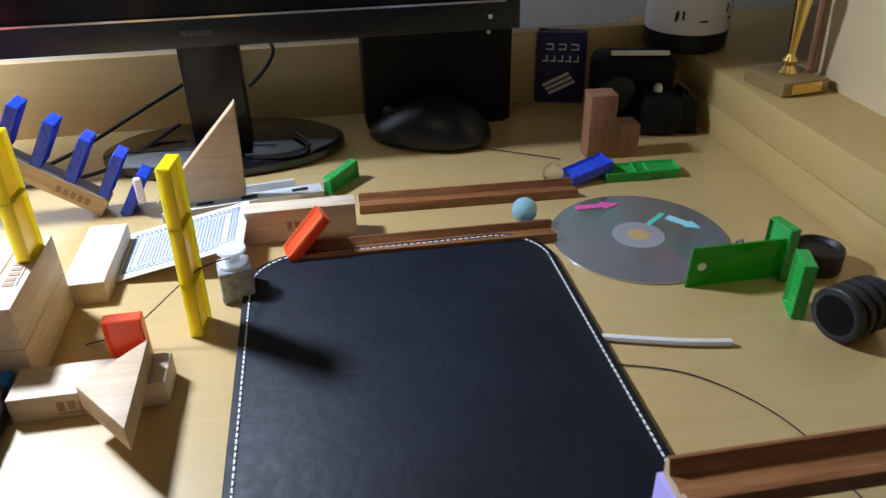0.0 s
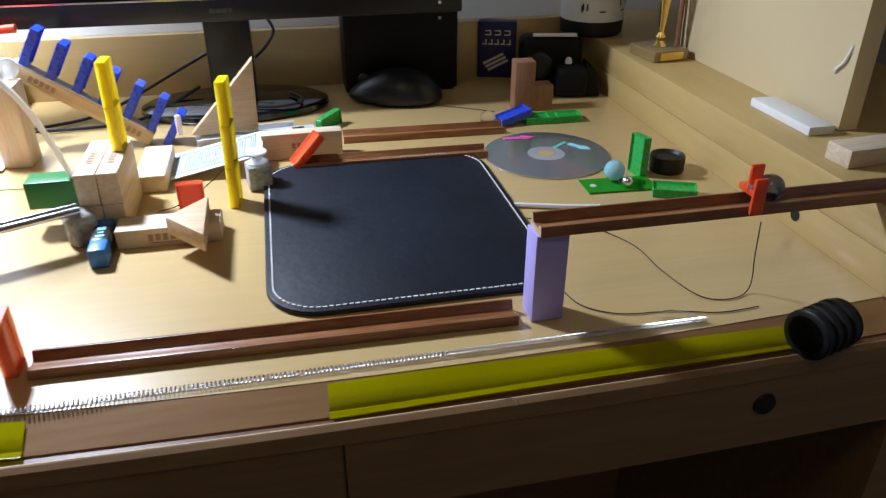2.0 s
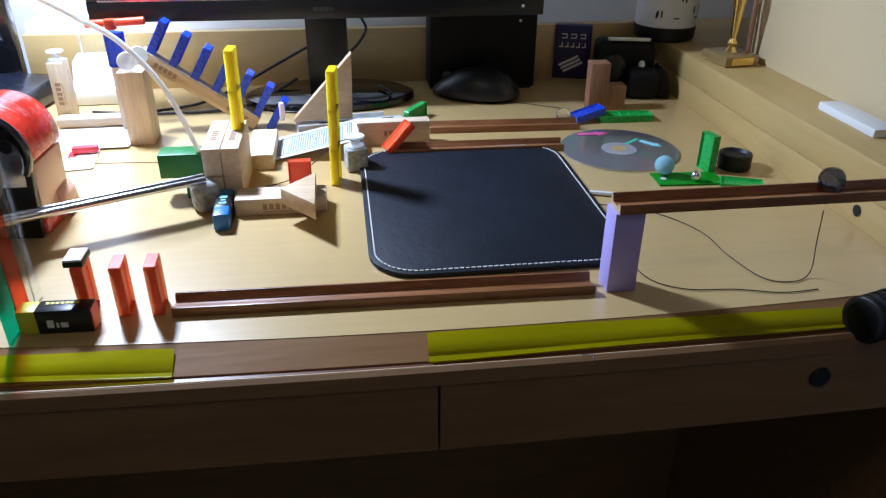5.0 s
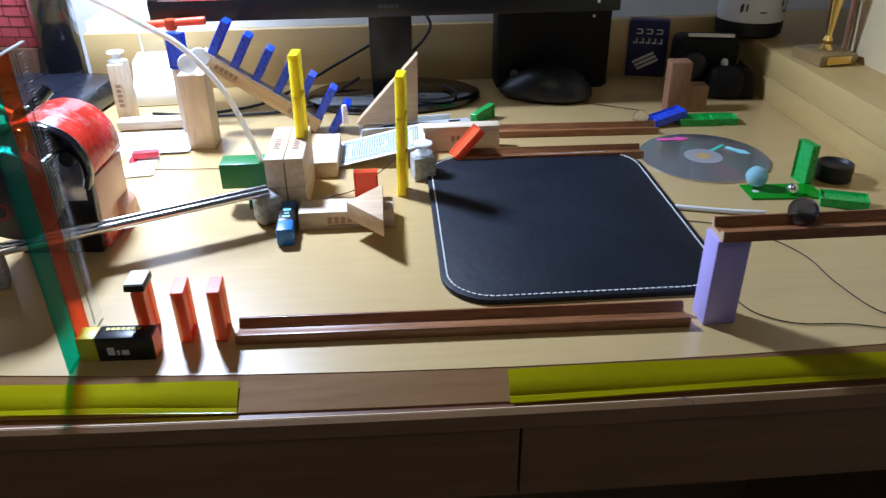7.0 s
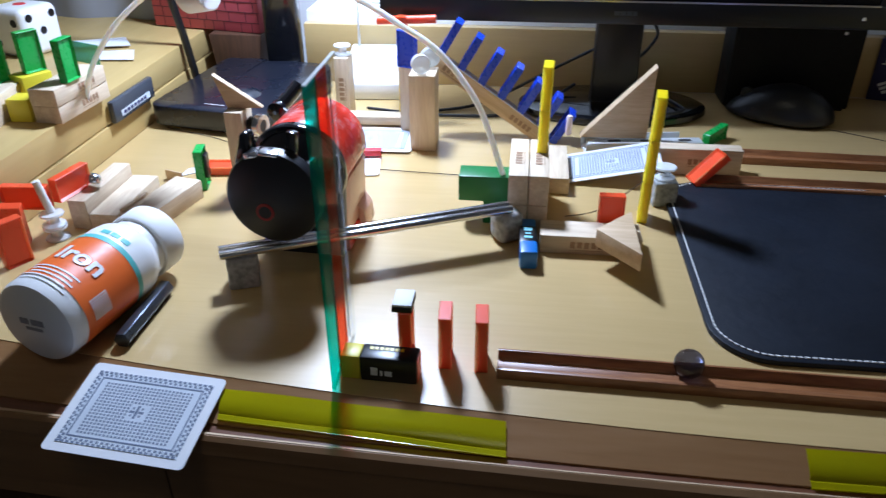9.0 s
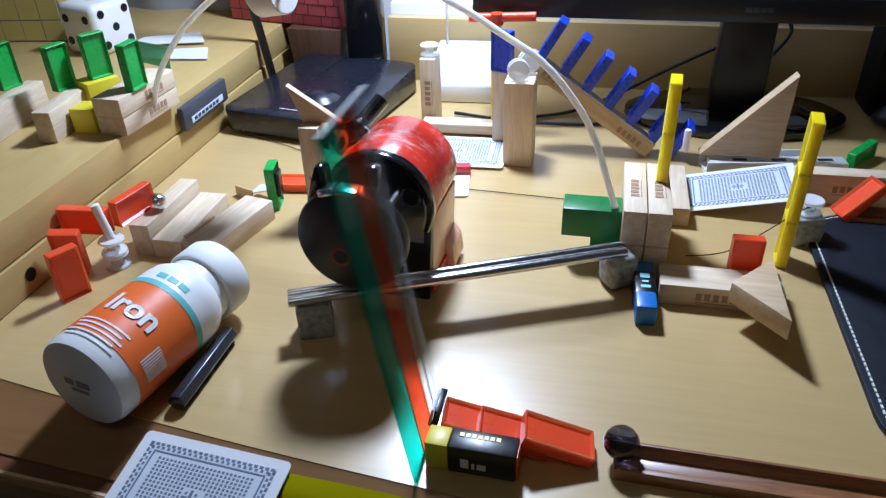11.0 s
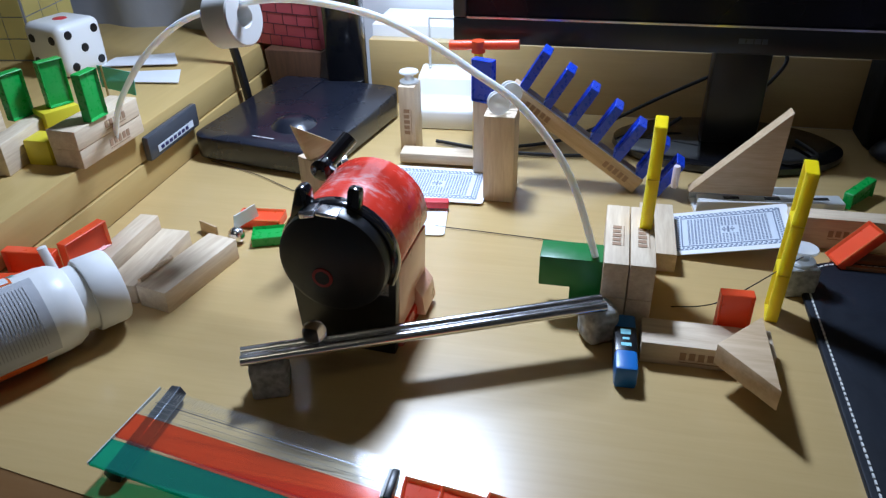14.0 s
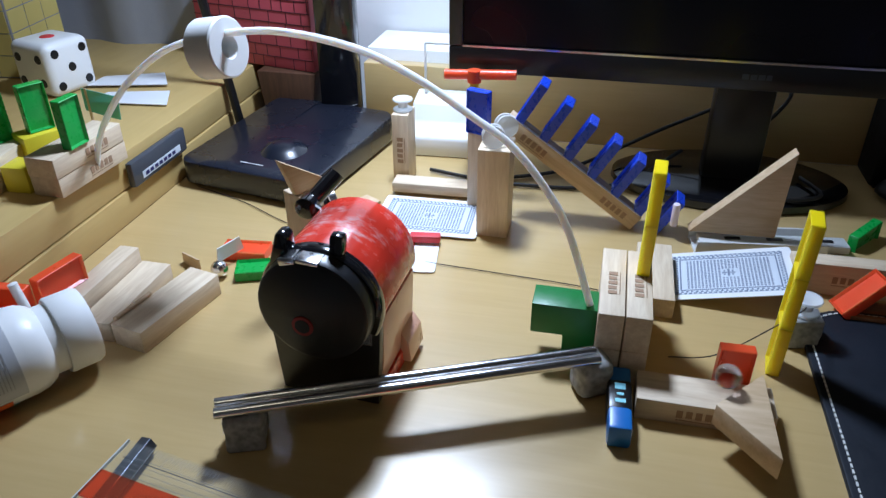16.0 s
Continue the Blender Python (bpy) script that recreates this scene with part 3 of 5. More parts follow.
solid("brown_rod", tube_bm([(0.426, 0.42, SH + 0.002), (0.4295, 0.438, 0.3)], 0.003), BROWN, "thin brown stick leaning on the cupboard", "stick")
solid("white_box", box_bm(0, 0.024, 0, 0.082, 0, 0.0075, 0.001), MATTEW, "long flat white box on the side shelf", "box", pose(0.4, 0.152, SH, 0, 0, 0))
solid("pale_box", box_bm(0, 0.1, 0, 0.024, 0, 0.014, 0.001), PALE, "pale wooden box on the side shelf", "box", pose(0.384, 0.085, SH, 0, 0, 4))

# ---- mat, rails, disc ----
X0, X1, Y0, Y1, RC = -0.033, 0.168, 0.061, 0.313, 0.036


def round_rect(x0, x1, y0, y1, r, n=9):
    out = []
    for cx, cy, a in ((x1 - r, y1 - r, 0), (x0 + r, y1 - r, 90), (x0 + r, y0 + r, 180), (x1 - r, y0 + r, 270)):
        for i in range(n):
            t = radians(a + 90 * i / (n - 1))
            out.append((cx + r * math.cos(t), cy + r * math.sin(t)))
    return out


mat_ = thing("mouse_mat", pose(0, 0, 0), "black stitched leather mat with rounded corners", "mat")
part("mat_sheet", prism_bm(round_rect(X0, X1, Y0, Y1, RC), 0.0, 0.0042, "z", 0.0013), LEATHER, mat_)
ring = round_rect(X0 + 0.0045, X1 - 0.0045, Y0 + 0.0045, Y1 - 0.0045, RC - 0.004, 14)
ring.append(ring[0])
stitch = []
acc, step = 0.0, 0.0042
for (ax, ay), (bx, by) in zip(ring, ring[1:]):
    d = math.hypot(bx - ax, by - ay)
    while acc < d:
        k = acc / d
        ang = math.degrees(math.atan2(by - ay, bx - ax))
        b_ = box_bm(-0.0014, 0.0014, -0.0005, 0.0005, 0, 0.0007)
        b_.transform(pose(ax + (bx - ax) * k, ay + (by - ay) * k, 0.0042, 0, 0, ang))
        stitch.append(b_)
        acc += step
    acc -= d
tagged(part("stitching", merge(*stitch), THREADW, mat_, "white thread stitching"), kind="stuff")


def rail(name, length, m, label):
    """A grooved wooden rail that runs along x from the local origin."""
    pts = [(0, 0), (0.0185, 0), (0.0185, 0.0086), (0.0165, 0.0089), (0.0145, 0.0035), (0.006, 0.0035), (0.0042, 0.0065), (0.0005, 0.0068)]
    t = thing(name, m, label, "rail", "marble rails")
    part("rail_body", prism_bm(pts, 0, length, "x", 0.0003), MAHOG, t)
    for x in (-0.0002, length):
        part("cut_end", prism_bm([(a * 0.97 + 0.0003, b * 0.97 + 0.0001) for a, b in pts], x, x + 0.0002, "x"), TAN, t, "pale cut end")
    return t


rail("marble_rail", 0.284, pose(-0.164, 0.0315, 0, 0, 0, -1.2), "dark red-brown grooved wooden rail lying on the desk")
rail("marble_rail", 0.176, pose(0.0, 0.302, 0, 0, 0, -1), "dark red-brown grooved wooden rail behind the mat")
rail("marble_rail", 0.165, pose(0.046, 0.366, 0, 0, 0, -2), "dark red-brown grooved wooden rail behind the mat")
rail("marble_rail", 0.244, pose(0.1302, 0.0246, 0.0606, 0, -0.2, -0.3), "dark red-brown grooved wooden rail raised on a lilac block")
solid("lilac_block", box_bm(0, 0.0208, 0, 0.0175, 0, 0.0605, 0.0006), LILAC, "lilac block standing on end, holding up a rail", "block", pose(0.1285, 0.0268, 0, 0, 0, 1))

cd = thing("compact_disc", pose(0.233, 0.295, 0.0004), "silver compact disc with coloured arrow stickers", "disc")
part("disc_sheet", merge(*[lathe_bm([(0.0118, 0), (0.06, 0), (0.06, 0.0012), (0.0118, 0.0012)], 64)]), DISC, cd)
part("hub_ring", lathe_bm([(0.008, 0.0), (0.0117, 0.0), (0.0117, 0.0013), (0.008, 0.0013)], 40), ALU, cd, "dull pale hub")
part("hub_groove", lathe_bm([(0.0165, 0.0011), (0.0178, 0.0011), (0.0178, 0.0014), (0.0165, 0.0014)], 40), GREYPR, cd, "dark hub groove")
part("hub_hole", lathe_bm([(0.0, 0.0), (0.0078, 0.0), (0.0078, 0.0016), (0.0, 0.0016)], 32), DESK, cd)


def arrow_bm(L, w):
    return prism_bm([(0, -w / 2), (L * 0.6, -w / 2), (L * 0.6, -w), (L, 0), (L * 0.6, w), (L * 0.6, w / 2), (0, w / 2)], 0, 0.0004, "z")


part("arrow_sticker", arrow_bm(0.034, 0.006), MAGENTA, cd, "pink arrow", pose(-0.03, 0.046, 0.0014, 0, 0, 0))
part("arrow_sticker", arrow_bm(0.026, 0.006), CYANF, cd, "pale blue arrow", pose(0.03, 0.02, 0.0014, 0, 0, -52))
part("tape_strip", box_bm(0, 0.022, -0.002, 0.002, 0, 0.0003), TEALF, cd, "teal tape", pose(0.012, 0.012, 0.0014, 0, 0, 38))

# ---- dominoes and wooden blocks ----
DH, DW, DT = 0.0364, 0.0195, 0.0078


def domino_bm():
    """A plastic domino with sunken faces; it stands on z, its thickness along x."""
    bm = bmesh.new()
    bmesh.ops.create_cube(bm, size=1.0)
    for v in bm.verts:
        v.co = Vector((v.co.x * DT, v.co.y * DW, (v.co.z + 0.5) * DH))
    faces = [f for f in bm.faces if abs(f.normal.x) > 0.9]
    bmesh.ops.inset_individual(bm, faces=faces, thickness=0.0026, depth=0)
    for f in faces:
        for v in f.verts:
            v.co.x -= 0.0022 * (1 if f.normal.x > 0 else -1)
    edges = [e for e in bm.edges if all(abs(abs(v.co.x) - DT / 2) < 1e-5 for v in e.verts)]
    bmesh.ops.bevel(bm, geom=edges, offset=0.0005, segments=1, affect="EDGES")
    return bm


DOM = {}


def domino(mat, m, label, group="dominoes", rest=""):
    if mat.name not in DOM:
        DOM[mat.name] = mesh_of("domino", domino_bm(), mat)
    ob = new("domino", DOM[mat.name])
    ob.matrix_basis = m
    return tagged(ob, label, "domino", group)


BLK = {}


def block(m, label, lx=0.075, ly=0.025, lz=0.015, mat=PALE, stamp=None, group="wooden blocks"):
    """A wooden block with its corner at the local origin, its grain along x. stamp: x, y, z, turn of the burnt mark."""
    key = (lx, ly, lz, mat.name)
    if key not in BLK:
        BLK[key] = mesh_of("wooden_block", box_bm(0, lx, 0, ly, 0, lz, 0.0007), mat)
    ob = new("wooden_block", BLK[key])
    ob.matrix_basis = m
    tagged(ob, label, "block", group)
    if stamp is not None:
        rows = [(-0.0125 + i * 0.0052, -0.009 + i * 0.0052, -0.0024 + 0.0004 * (i % 2), 0.003) for i in range(5)] + [(-0.0125, 0.0118, -0.0042, -0.0037)]
        part("burnt_mark", bars_bm(rows, 0, 0.0002), BROWNPR, ob, "brown burnt lettering bars", stamp)
    return ob


def dom_m(o, tall, wide):
    """A domino's pose from the middle of its foot, the way of its height and about the way of its width."""
    z = Vector(tall).normalized()
    x = Vector(wide).cross(z).normalized()
    y = z.cross(x)
    return Matrix(((x.x, y.x, z.x, o[0]), (x.y, y.y, z.y, o[1]), (x.z, y.z, z.z, o[2]), (0, 0, 0, 1)))


# wooden blocks beside the steel rods
for x, lab in ((-0.165, "pale wooden block on its side, the upper of a pair"), (-0.1492, "pale wooden block on its side, carrying a yellow tower")):
    block(pose(x, 0.208, 0.0, 90, 0, 90) @ pose(0, 0, -0.0), "pale wooden block on its side, the lower of a pair")
    block(pose(x, 0.208, 0.0252, 90, 0, 90), lab, stamp=pose(0.034, 0.0252, 0.0075, -90, 0, 0))
block(pose(-0.114, 0.283, 0, 0, 0, 90), "pale wooden block lying flat beside a playing card")
block(pose(-0.139, 0.181, 0, 0, 0, 0), "pale wooden block lying flat under a wooden triangle", stamp=pose(0.035, -0.0002, 0.0075, 90))
solid("wooden_triangle", prism_bm([(0, 0), (0.0285, -0.034), (0.028, 0.031)], 0, 0.014, "z", 0.0008), TAN, "flat wooden triangle lying on a block", "block", pose(-0.1, 0.169, 0.0152))
domino(RED, pose(-0.0855, 0.2112, 0, 0, 0, 91), "red plastic domino standing behind a wooden block")
solid("green_block", prism_bm([(0, 0.0195), (0, 0.041), (0.0395, 0.041), (0.0395, 0), (0.02, 0), (0.02, 0.0195)], 0, 0.0215, "y", 0.0008), DGREEN, "dark green L-shaped painted wooden block", "block", pose(-0.2045, 0.223, 0))
clip = thing("blue_lighter", pose(-0.148, 0.181, 0, 0, 0, 2), "small blue plastic case with a dark printed band", "case")
part("case_body", box_bm(-0.0065, 0.0065, -0.026, 0.026, 0, 0.015, 0.002), BLUEC, clip)
part("case_band", box_bm(-0.0068, 0.0068, -0.011, 0.014, 0.0003, 0.0153, 0.002), BLACK, clip, "dark band")
part("band_print", bars_bm([(-0.003, 0.003, -0.006, -0.003), (-0.002, 0.002, 0.0, 0.002), (-0.003, 0.003, 0.005, 0.01)], 0.0153), CYANF, clip, "pale blue marks")


def tower(n, m, label):
    """Dominoes stacked on end, bound into one tower."""
    t = thing("domino_tower", m, label, "tower", "yellow towers")
    if "yt" not in DOM:
        bm = domino_bm()
        bm.transform(Matrix.Diagonal((1, 1, 0.965, 1)))
        DOM["yt"] = mesh_of("tower_domino", bm, YELLOW)
    for i in range(n):
        o = new("tower_domino", DOM["yt"])
        o.parent = t
        o.matrix_basis = pose(0, 0, i * DH * 0.965)
    return t


tower(2, pose(-0.1395, 0.262, 0.0504, 0, 0.6, -4), "yellow tower of two stacked dominoes on a wooden block")
tower(3, pose(-0.0555, 0.2455, 0, 0, 1.0, -8), "tall yellow tower of three stacked dominoes on the desk")


def pebble_bm(sx, sy, sz, seed, soft_=0.002):
    bm = box_bm(-sx / 2, sx / 2, -sy / 2, sy / 2, 0, sz, soft_, 3)
    bmesh.ops.subdivide_edges(bm, edges=[e for e in bm.edges if e.calc_length() > 0.004], cuts=3, use_grid_fill=True)
    noise.seed_set(seed)
    for v in bm.verts:
        n = noise.noise(v.co * 130)
        v.co += (0.0012 * n + 0.0005 * noise.noise(v.co * 520)) * v.co.normalized()
        v.co.z = max(0, v.co.z)
    return bm


solid("stone", pebble_bm(0.021, 0.02, 0.0235, 3), STONE, "grey stone cube under the low end of the rods", "stone", pose(-0.346, 0.1175, 0, 0, 0, 20), "stones")
solid("stone", pebble_bm(0.021, 0.021, 0.0258, 7, 0.006), STONE, "rounded grey stone under the high end of the rods", "stone", pose(-0.165, 0.2, 0, 0, 0, 30), "stones")
solid("stone", pebble_bm(0.02, 0.02, 0.022, 9), STONE, "pale grey stone under a bobbin", "stone", pose(-0.036, 0.277, 0, 0, 0, 10), "stones")
rods = thing("rod_track", pose(0, 0, 0), "two bright steel rods side by side on stones", "rods")
for d in (-0.0038, 0.0038):
    n = Vector((-0.4, 0.917, 0)) * d
    part("steel_rod", tube_bm([Vector((-0.3585, 0.1105, 0.0268)) + n, Vector((-0.163, 0.196, 0.0295)) + n], 0.0032, 12), STEEL, rods)


def bobbin(m, label):
    return solid("bobbin", lathe_bm([(0.002, 0), (0.0085, 0), (0.009, 0.001), (0.0085, 0.002), (0.0045, 0.003), (0.004, 0.0055), (0.0045, 0.008), (0.0085, 0.009), (0.009, 0.01), (0.0085, 0.011), (0.002, 0.011)], 28), MILKY, label, "bobbin", m, "bobbins")


bobbin(pose(-0.036, 0.277, 0.0222), "white plastic thread bobbin on a stone")
# upright pair and its neighbours
for y, lab in ((0.3815, "tan wooden block standing on end, front of a pair"), (0.3975, "tan wooden block standing on end, back of a pair")):
    block(Matrix.Translation((-0.2655, y, 0)) @ pose(0, 0, 0, 0, -90, 90) @ pose(0, -0.025, 0), lab)
bobbin(pose(-0.2555, 0.376, 0.0842, 80, 0, 14), "white plastic thread bobbin standing on its edge")
bobbin(pose(-0.25, 0.399, 0.0845, 80, 0, 20), "white plastic thread bobbin standing on its edge")
block(Matrix.Translation((-0.267, 0.412, 0)) @ pose(0, 0, 0, 0, -90, 0), "tan wooden block standing on end behind a pair", lx=0.069)
domino(BLUE, pose(-0.2735, 0.4135, 0.0692, 0, 0, 70), "blue plastic domino standing on upright blocks", "blue dominoes")
jb = block(Matrix.Translation((-0.342, 0.444, 0)) @ pose(0, 0, 0, 0, -90, 0), "pale wooden block standing on end below a bobbin", lx=0.067, stamp=pose(0.034, -0.0002, 0.0075, 90))
bobbin(pose(-0.3495, 0.4565, 0.0672), "white plastic thread bobbin on an upright block")
block(pose(-0.352, 0.422, 0.003, 0, 0, 2), "pale wooden block lying flat between upright blocks", ly=0.018, lz=0.009)
tool = thing("tee_handle_tool", pose(-0.283, 0.443, 0), "toy hammer with a red cross handle and yellow shaft", "toy")
part("tool_shaft", lathe_bm([(0, 0), (0.005, 0), (0.005, 0.07), (0.0038, 0.072), (0.0038, 0.102), (0, 0.102)], 16), YELLOW, tool, "yellow shaft")
part("tool_handle", merge(tube_bm([(-0.025, 0, 0.107), (0.035, 0, 0.11)], 0.0042, 14), lathe_bm([(0, 0.101), (0.006, 0.102), (0.006, 0.112), (0, 0.113)], 16)), RED, tool, "red cross handle")

# ramp with blue dominoes
ramp_m = Matrix.Translation((-0.2555, 0.407, 0.0765)) @ pose(0, 0, 0, 0, 34.3, -3)
ramp = block(ramp_m, "long tan wooden block ramp leaning on upright blocks", lx=0.1355, ly=0.015, lz=0.0145, mat=TAN, stamp=pose(0.03, -0.0002, 0.007, 90), group="ramps")
part("burnt_mark", bars_bm([(0.0052 * i, 0.0035 + 0.0052 * i, 0, 0.0055) for i in range(5)], 0, 0.0002), BROWNPR, ramp, "brown burnt lettering bars", pose(0.1, -0.0002, 0.004, 90))
part("ramp_strip", box_bm(0.002, 0.133, 0.0, 0.003, 0.0146, 0.0152), MATTEW, ramp, "thin white strip")
for i in range(6):
    domino(BLUE, ramp_m @ pose(0.0088 + 0.0243 * i, 0.0105, 0.0147, 0, -4, 0), "blue plastic domino standing on the sloping ramp", "blue dominoes")
domino(BLUE, pose(-0.126, 0.408, 0, 0, 31, -3), "blue plastic domino leaning at the foot of the ramp", "blue dominoes")
solid("pink_peg", lathe_bm([(0, 0), (0.0028, 0), (0.003, 0.001), (0.003, 0.018), (0.0025, 0.0195), (0, 0.0195)], 16), PINK, "pale pink peg hung on a blue domino", "peg", pose(-0.111, 0.3955, 0.012, 4, 0, 0))

solid("wooden_triangle", prism_bm([(0, 0), (0.064, 0), (0.066, 0.071)], 0, 0.012, "y", 0.0006), TAN, "upright wooden triangle standing on a drawer slide", "block", pose(-0.1, 0.387, 0.0125, 0, 0, 2))
slide = thing("drawer_slide", pose(-0.094, 0.372, 0, 0, 0, 8), "galvanised metal drawer slide lying on the desk", "slide")
part("outer_channel", merge(box_bm(0, 0.098, 0, 0.028, 0, 0.002), box_bm(0, 0.098, 0, 0.0018, 0.002, 0.012), box_bm(0, 0.098, 0.0262, 0.028, 0.002, 0.012)), ALU, slide)
part("inner_channel", merge(box_bm(0.004, 0.117, 0.006, 0.022, 0.002, 0.0085, 0.0012)), ALU, slide)
for x in (0.03, 0.062, 0.1):
    part("slot", box_bm(x - 0.006, x + 0.006, 0.012, 0.016, 0.0086, 0.009), BLACK, slide)
block(pose(-0.033, 0.336, 0, 90, 0, 0) @ pose(0, 0, -0.015), "pale wooden block on its long edge beside a red domino", stamp=pose(0.04, 0.0125, 0.0151))
domino(RED, dom_m((-0.005, 0.311, 0.004), (0.026, 0.008, 0.026), (-0.1, 0.95, 0.0)), "red plastic domino leaning on a block")
domino(GREEN, pose(0.024, 0.404, 0.004, -86, 0, -40), "green plastic domino lying beside the slide")
domino(BLUE, pose(0.212, 0.387, 0.0045, 0, 77, 12), "blue plastic domino leaning on a green one")
for x in (0.25, 0.275):
    domino(GREEN, pose(x - 0.008, 0.39, 0.0039, 0, 90, -4), "green plastic domino lying flat in a row")
solid("glass_marble", ball_bm(0.0082), CLEAR, "clear glass marble at the end of a rail", "marble", pose(0.2, 0.388, 0.0084), "marbles")
domino(GREEN, pose(0.2985, 0.2345, 0, 0, 0, 10), "green plastic domino standing beside a black ring")
solid("lens_ring", lathe_bm([(0.0115, 0), (0.0155, 0), (0.016, 0.002), (0.0155, 0.006), (0.016, 0.009), (0.0155, 0.0145), (0.0135, 0.015), (0.0115, 0.012)], 36), RUBBER, "black ribbed plastic ring lying on the desk", "ring", pose(0.329, 0.238, 0))
solid("white_straw", tube_bm(spline([(0.168, 0.19, 0.0022), (0.19, 0.183, 0.0022), (0.215, 0.176, 0.0022), (0.236, 0.172, 0.0022)]), 0.0022), WHITE, "thin white plastic stick on the desk", "stick")
for pts in ([(0.168, 0.168, 0.0008), (0.2, 0.155, 0.0008), (0.223, 0.131, 0.0008), (0.236, 0.102, 0.0008), (0.238, 0.068, 0.0008), (0.247, 0.032, 0.0008), (0.266, 0.024, 0.0008), (0.282, 0.03, 0.004), (0.279, 0.028, 0.03), (0.275, 0.0245, 0.056)],
            [(0.16, 0.064, 0.0008), (0.166, 0.038, 0.0008), (0.187, 0.023, 0.0008), (0.22, 0.019, 0.0008), (0.25, 0.011, 0.0008), (0.278, 0.012, 0.0008)],
            [(0.14, 0.475, 0.0012), (0.17, 0.46, 0.0012), (0.22, 0.43, 0.001)],
            [(-0.295, 0.316, 0.0012), (-0.23, 0.312, 0.0012), (-0.178, 0.308, 0.0012), (-0.15, 0.302, 0.0012)],
            [(-0.118, 0.24, 0.001), (-0.09, 0.235, 0.012), (-0.052, 0.246, 0.038), (-0.036, 0.275, 0.0275)],
            [(-0.53, 0.398, 0.0012), (-0.475, 0.378, 0.0012), (-0.432, 0.355, 0.0012), (-0.4, 0.342, 0.0012)]):
    solid("thread", tube_bm(spline(pts), 0.00042, 5), THREADB, "thin dark thread lying across the desk", "thread", group="threads")

# ---- cards ----
def card(m, label, face="back"):
    t = thing("playing_card", m, label, "card", "playing cards")
    part("card_sheet", prism_bm(round_rect(-0.044, 0.044, -0.0315, 0.0315, 0.003, 4), 0, 0.0006, "z"), CARDW, t)
    if face == "back":
        part("printed_field", box_bm(-0.038, 0.038, -0.0258, 0.0258, 0.0006, 0.0008), CARDL, t, "pale blue printed field")
        rows = []
        for i in range(23):
            x = -0.0378 + 0.0033 * i
            rows += [(x, x + 0.002, -0.0256, -0.0242), (x, x + 0.002, 0.0242, 0.0256), (x + 0.0014, x + 0.003, -0.0236, -0.0222), (x + 0.0014, x + 0.003, 0.0222, 0.0236)]
        for i in range(15):
            y = -0.0235 + 0.0033 * i
            rows += [(-0.0378, -0.0364, y, y + 0.002), (0.0364, 0.0378, y, y + 0.002), (-0.0358, -0.0344, y - 0.0012, y + 0.0004), (0.0344, 0.0358, y - 0.0012, y + 0.0004)]
        part("border_print", bars_bm(rows, 0.0008, 0.0002), CARDB, t, "dark blue border pattern")
        rows = [(-0.0285 + 0.0024 * i, -0.0271 + 0.0024 * i, -0.0185 + 0.0022 * k, -0.0172 + 0.0022 * k) for i in range(24) for k in range(17) if abs(-0.0278 + 0.0024 * i) > 0.006 or abs(-0.0178 + 0.0022 * k) > 0.006]
        rows += [(-0.0335, -0.0325, -0.0212, 0.0212), (0.0325, 0.0335, -0.0212, 0.0212), (-0.0325, 0.0325, -0.0212, -0.0202), (-0.0325, 0.0325, 0.0202, 0.0212)]
        part("line_print", bars_bm(rows, 0.0008, 0.00015), CARDB, t, "fine blue dotted pattern")
        part("medallion", bars_bm([(-0.0008, 0.0008, -0.0045, 0.0045), (-0.0045, -0.0012, -0.0008, 0.0008), (0.0012, 0.0045, -0.0008, 0.0008), (-0.0035, -0.0022, 0.0018, 0.0032), (0.0022, 0.0035, 0.0018, 0.0032), (-0.0035, -0.0022, -0.0032, -0.0018), (0.0022, 0.0035, -0.0032, -0.0018)], 0.0008, 0.00015), CARDB, t)
    else:
        part("face_print", bars_bm([(0.012, 0.02, -0.02, -0.012), (0.024, 0.03, 0.002, 0.012), (-0.01, 0.006, -0.012, -0.004)], 0.0006), REDPR, t, "red pips")
        part("figure_print", bars_bm([(-0.03, 0.01, 0.0, 0.003), (-0.02, 0.02, 0.008, 0.0105), (0.0, 0.012, -0.003, -0.001)], 0.0006), YBLOCK, t, "yellow figure lines")
        part("figure_line", bars_bm([(-0.03, 0.02, -0.006, -0.005), (-0.02, 0.015, 0.014, 0.015)], 0.0006), CARDB, t)
    return t


def plane_m(o, ex, ey):
    """A frame at o whose x axis runs along ex and whose y axis leans to ey."""
    x = Vector(ex).normalized()
    z = x.cross(Vector(ey)).normalized()
    y = z.cross(x)
    return Matrix(((x.x, y.x, z.x, o[0]), (x.y, y.y, z.y, o[1]), (x.z, y.z, z.z, o[2]), (0, 0, 0, 1)))


card(plane_m((-0.3637, -0.0143, -0.0046), (1.0, -0.086, 0.0), (-0.055, 0.978, 0.205)) @ Matrix.Scale(0.955, 4), "blue-backed playing card hanging over the desk edge")
card(plane_m((-0.0745, 0.3335, 0.0105), (0.974, -0.02, 0.215), (0.03, 0.999, 0.007)), "blue-backed playing card leaning on a stone")
card(pose(-0.309, 0.386, 0.002, 0, 0, 2), "blue-backed playing card under upright blocks")
card(pose(-0.322, 0.342, 0.0008, 0, 0, 98), "face-up playing card beside the pencil sharpener", "front")
solid("red_clip", box_bm(-0.012, 0.012, -0.004, 0.004, 0, 0.006, 0.001), REDPR, "small dark red plastic clip on a card", "clip", pose(-0.302, 0.344, 0.003, 0, 0, 8))

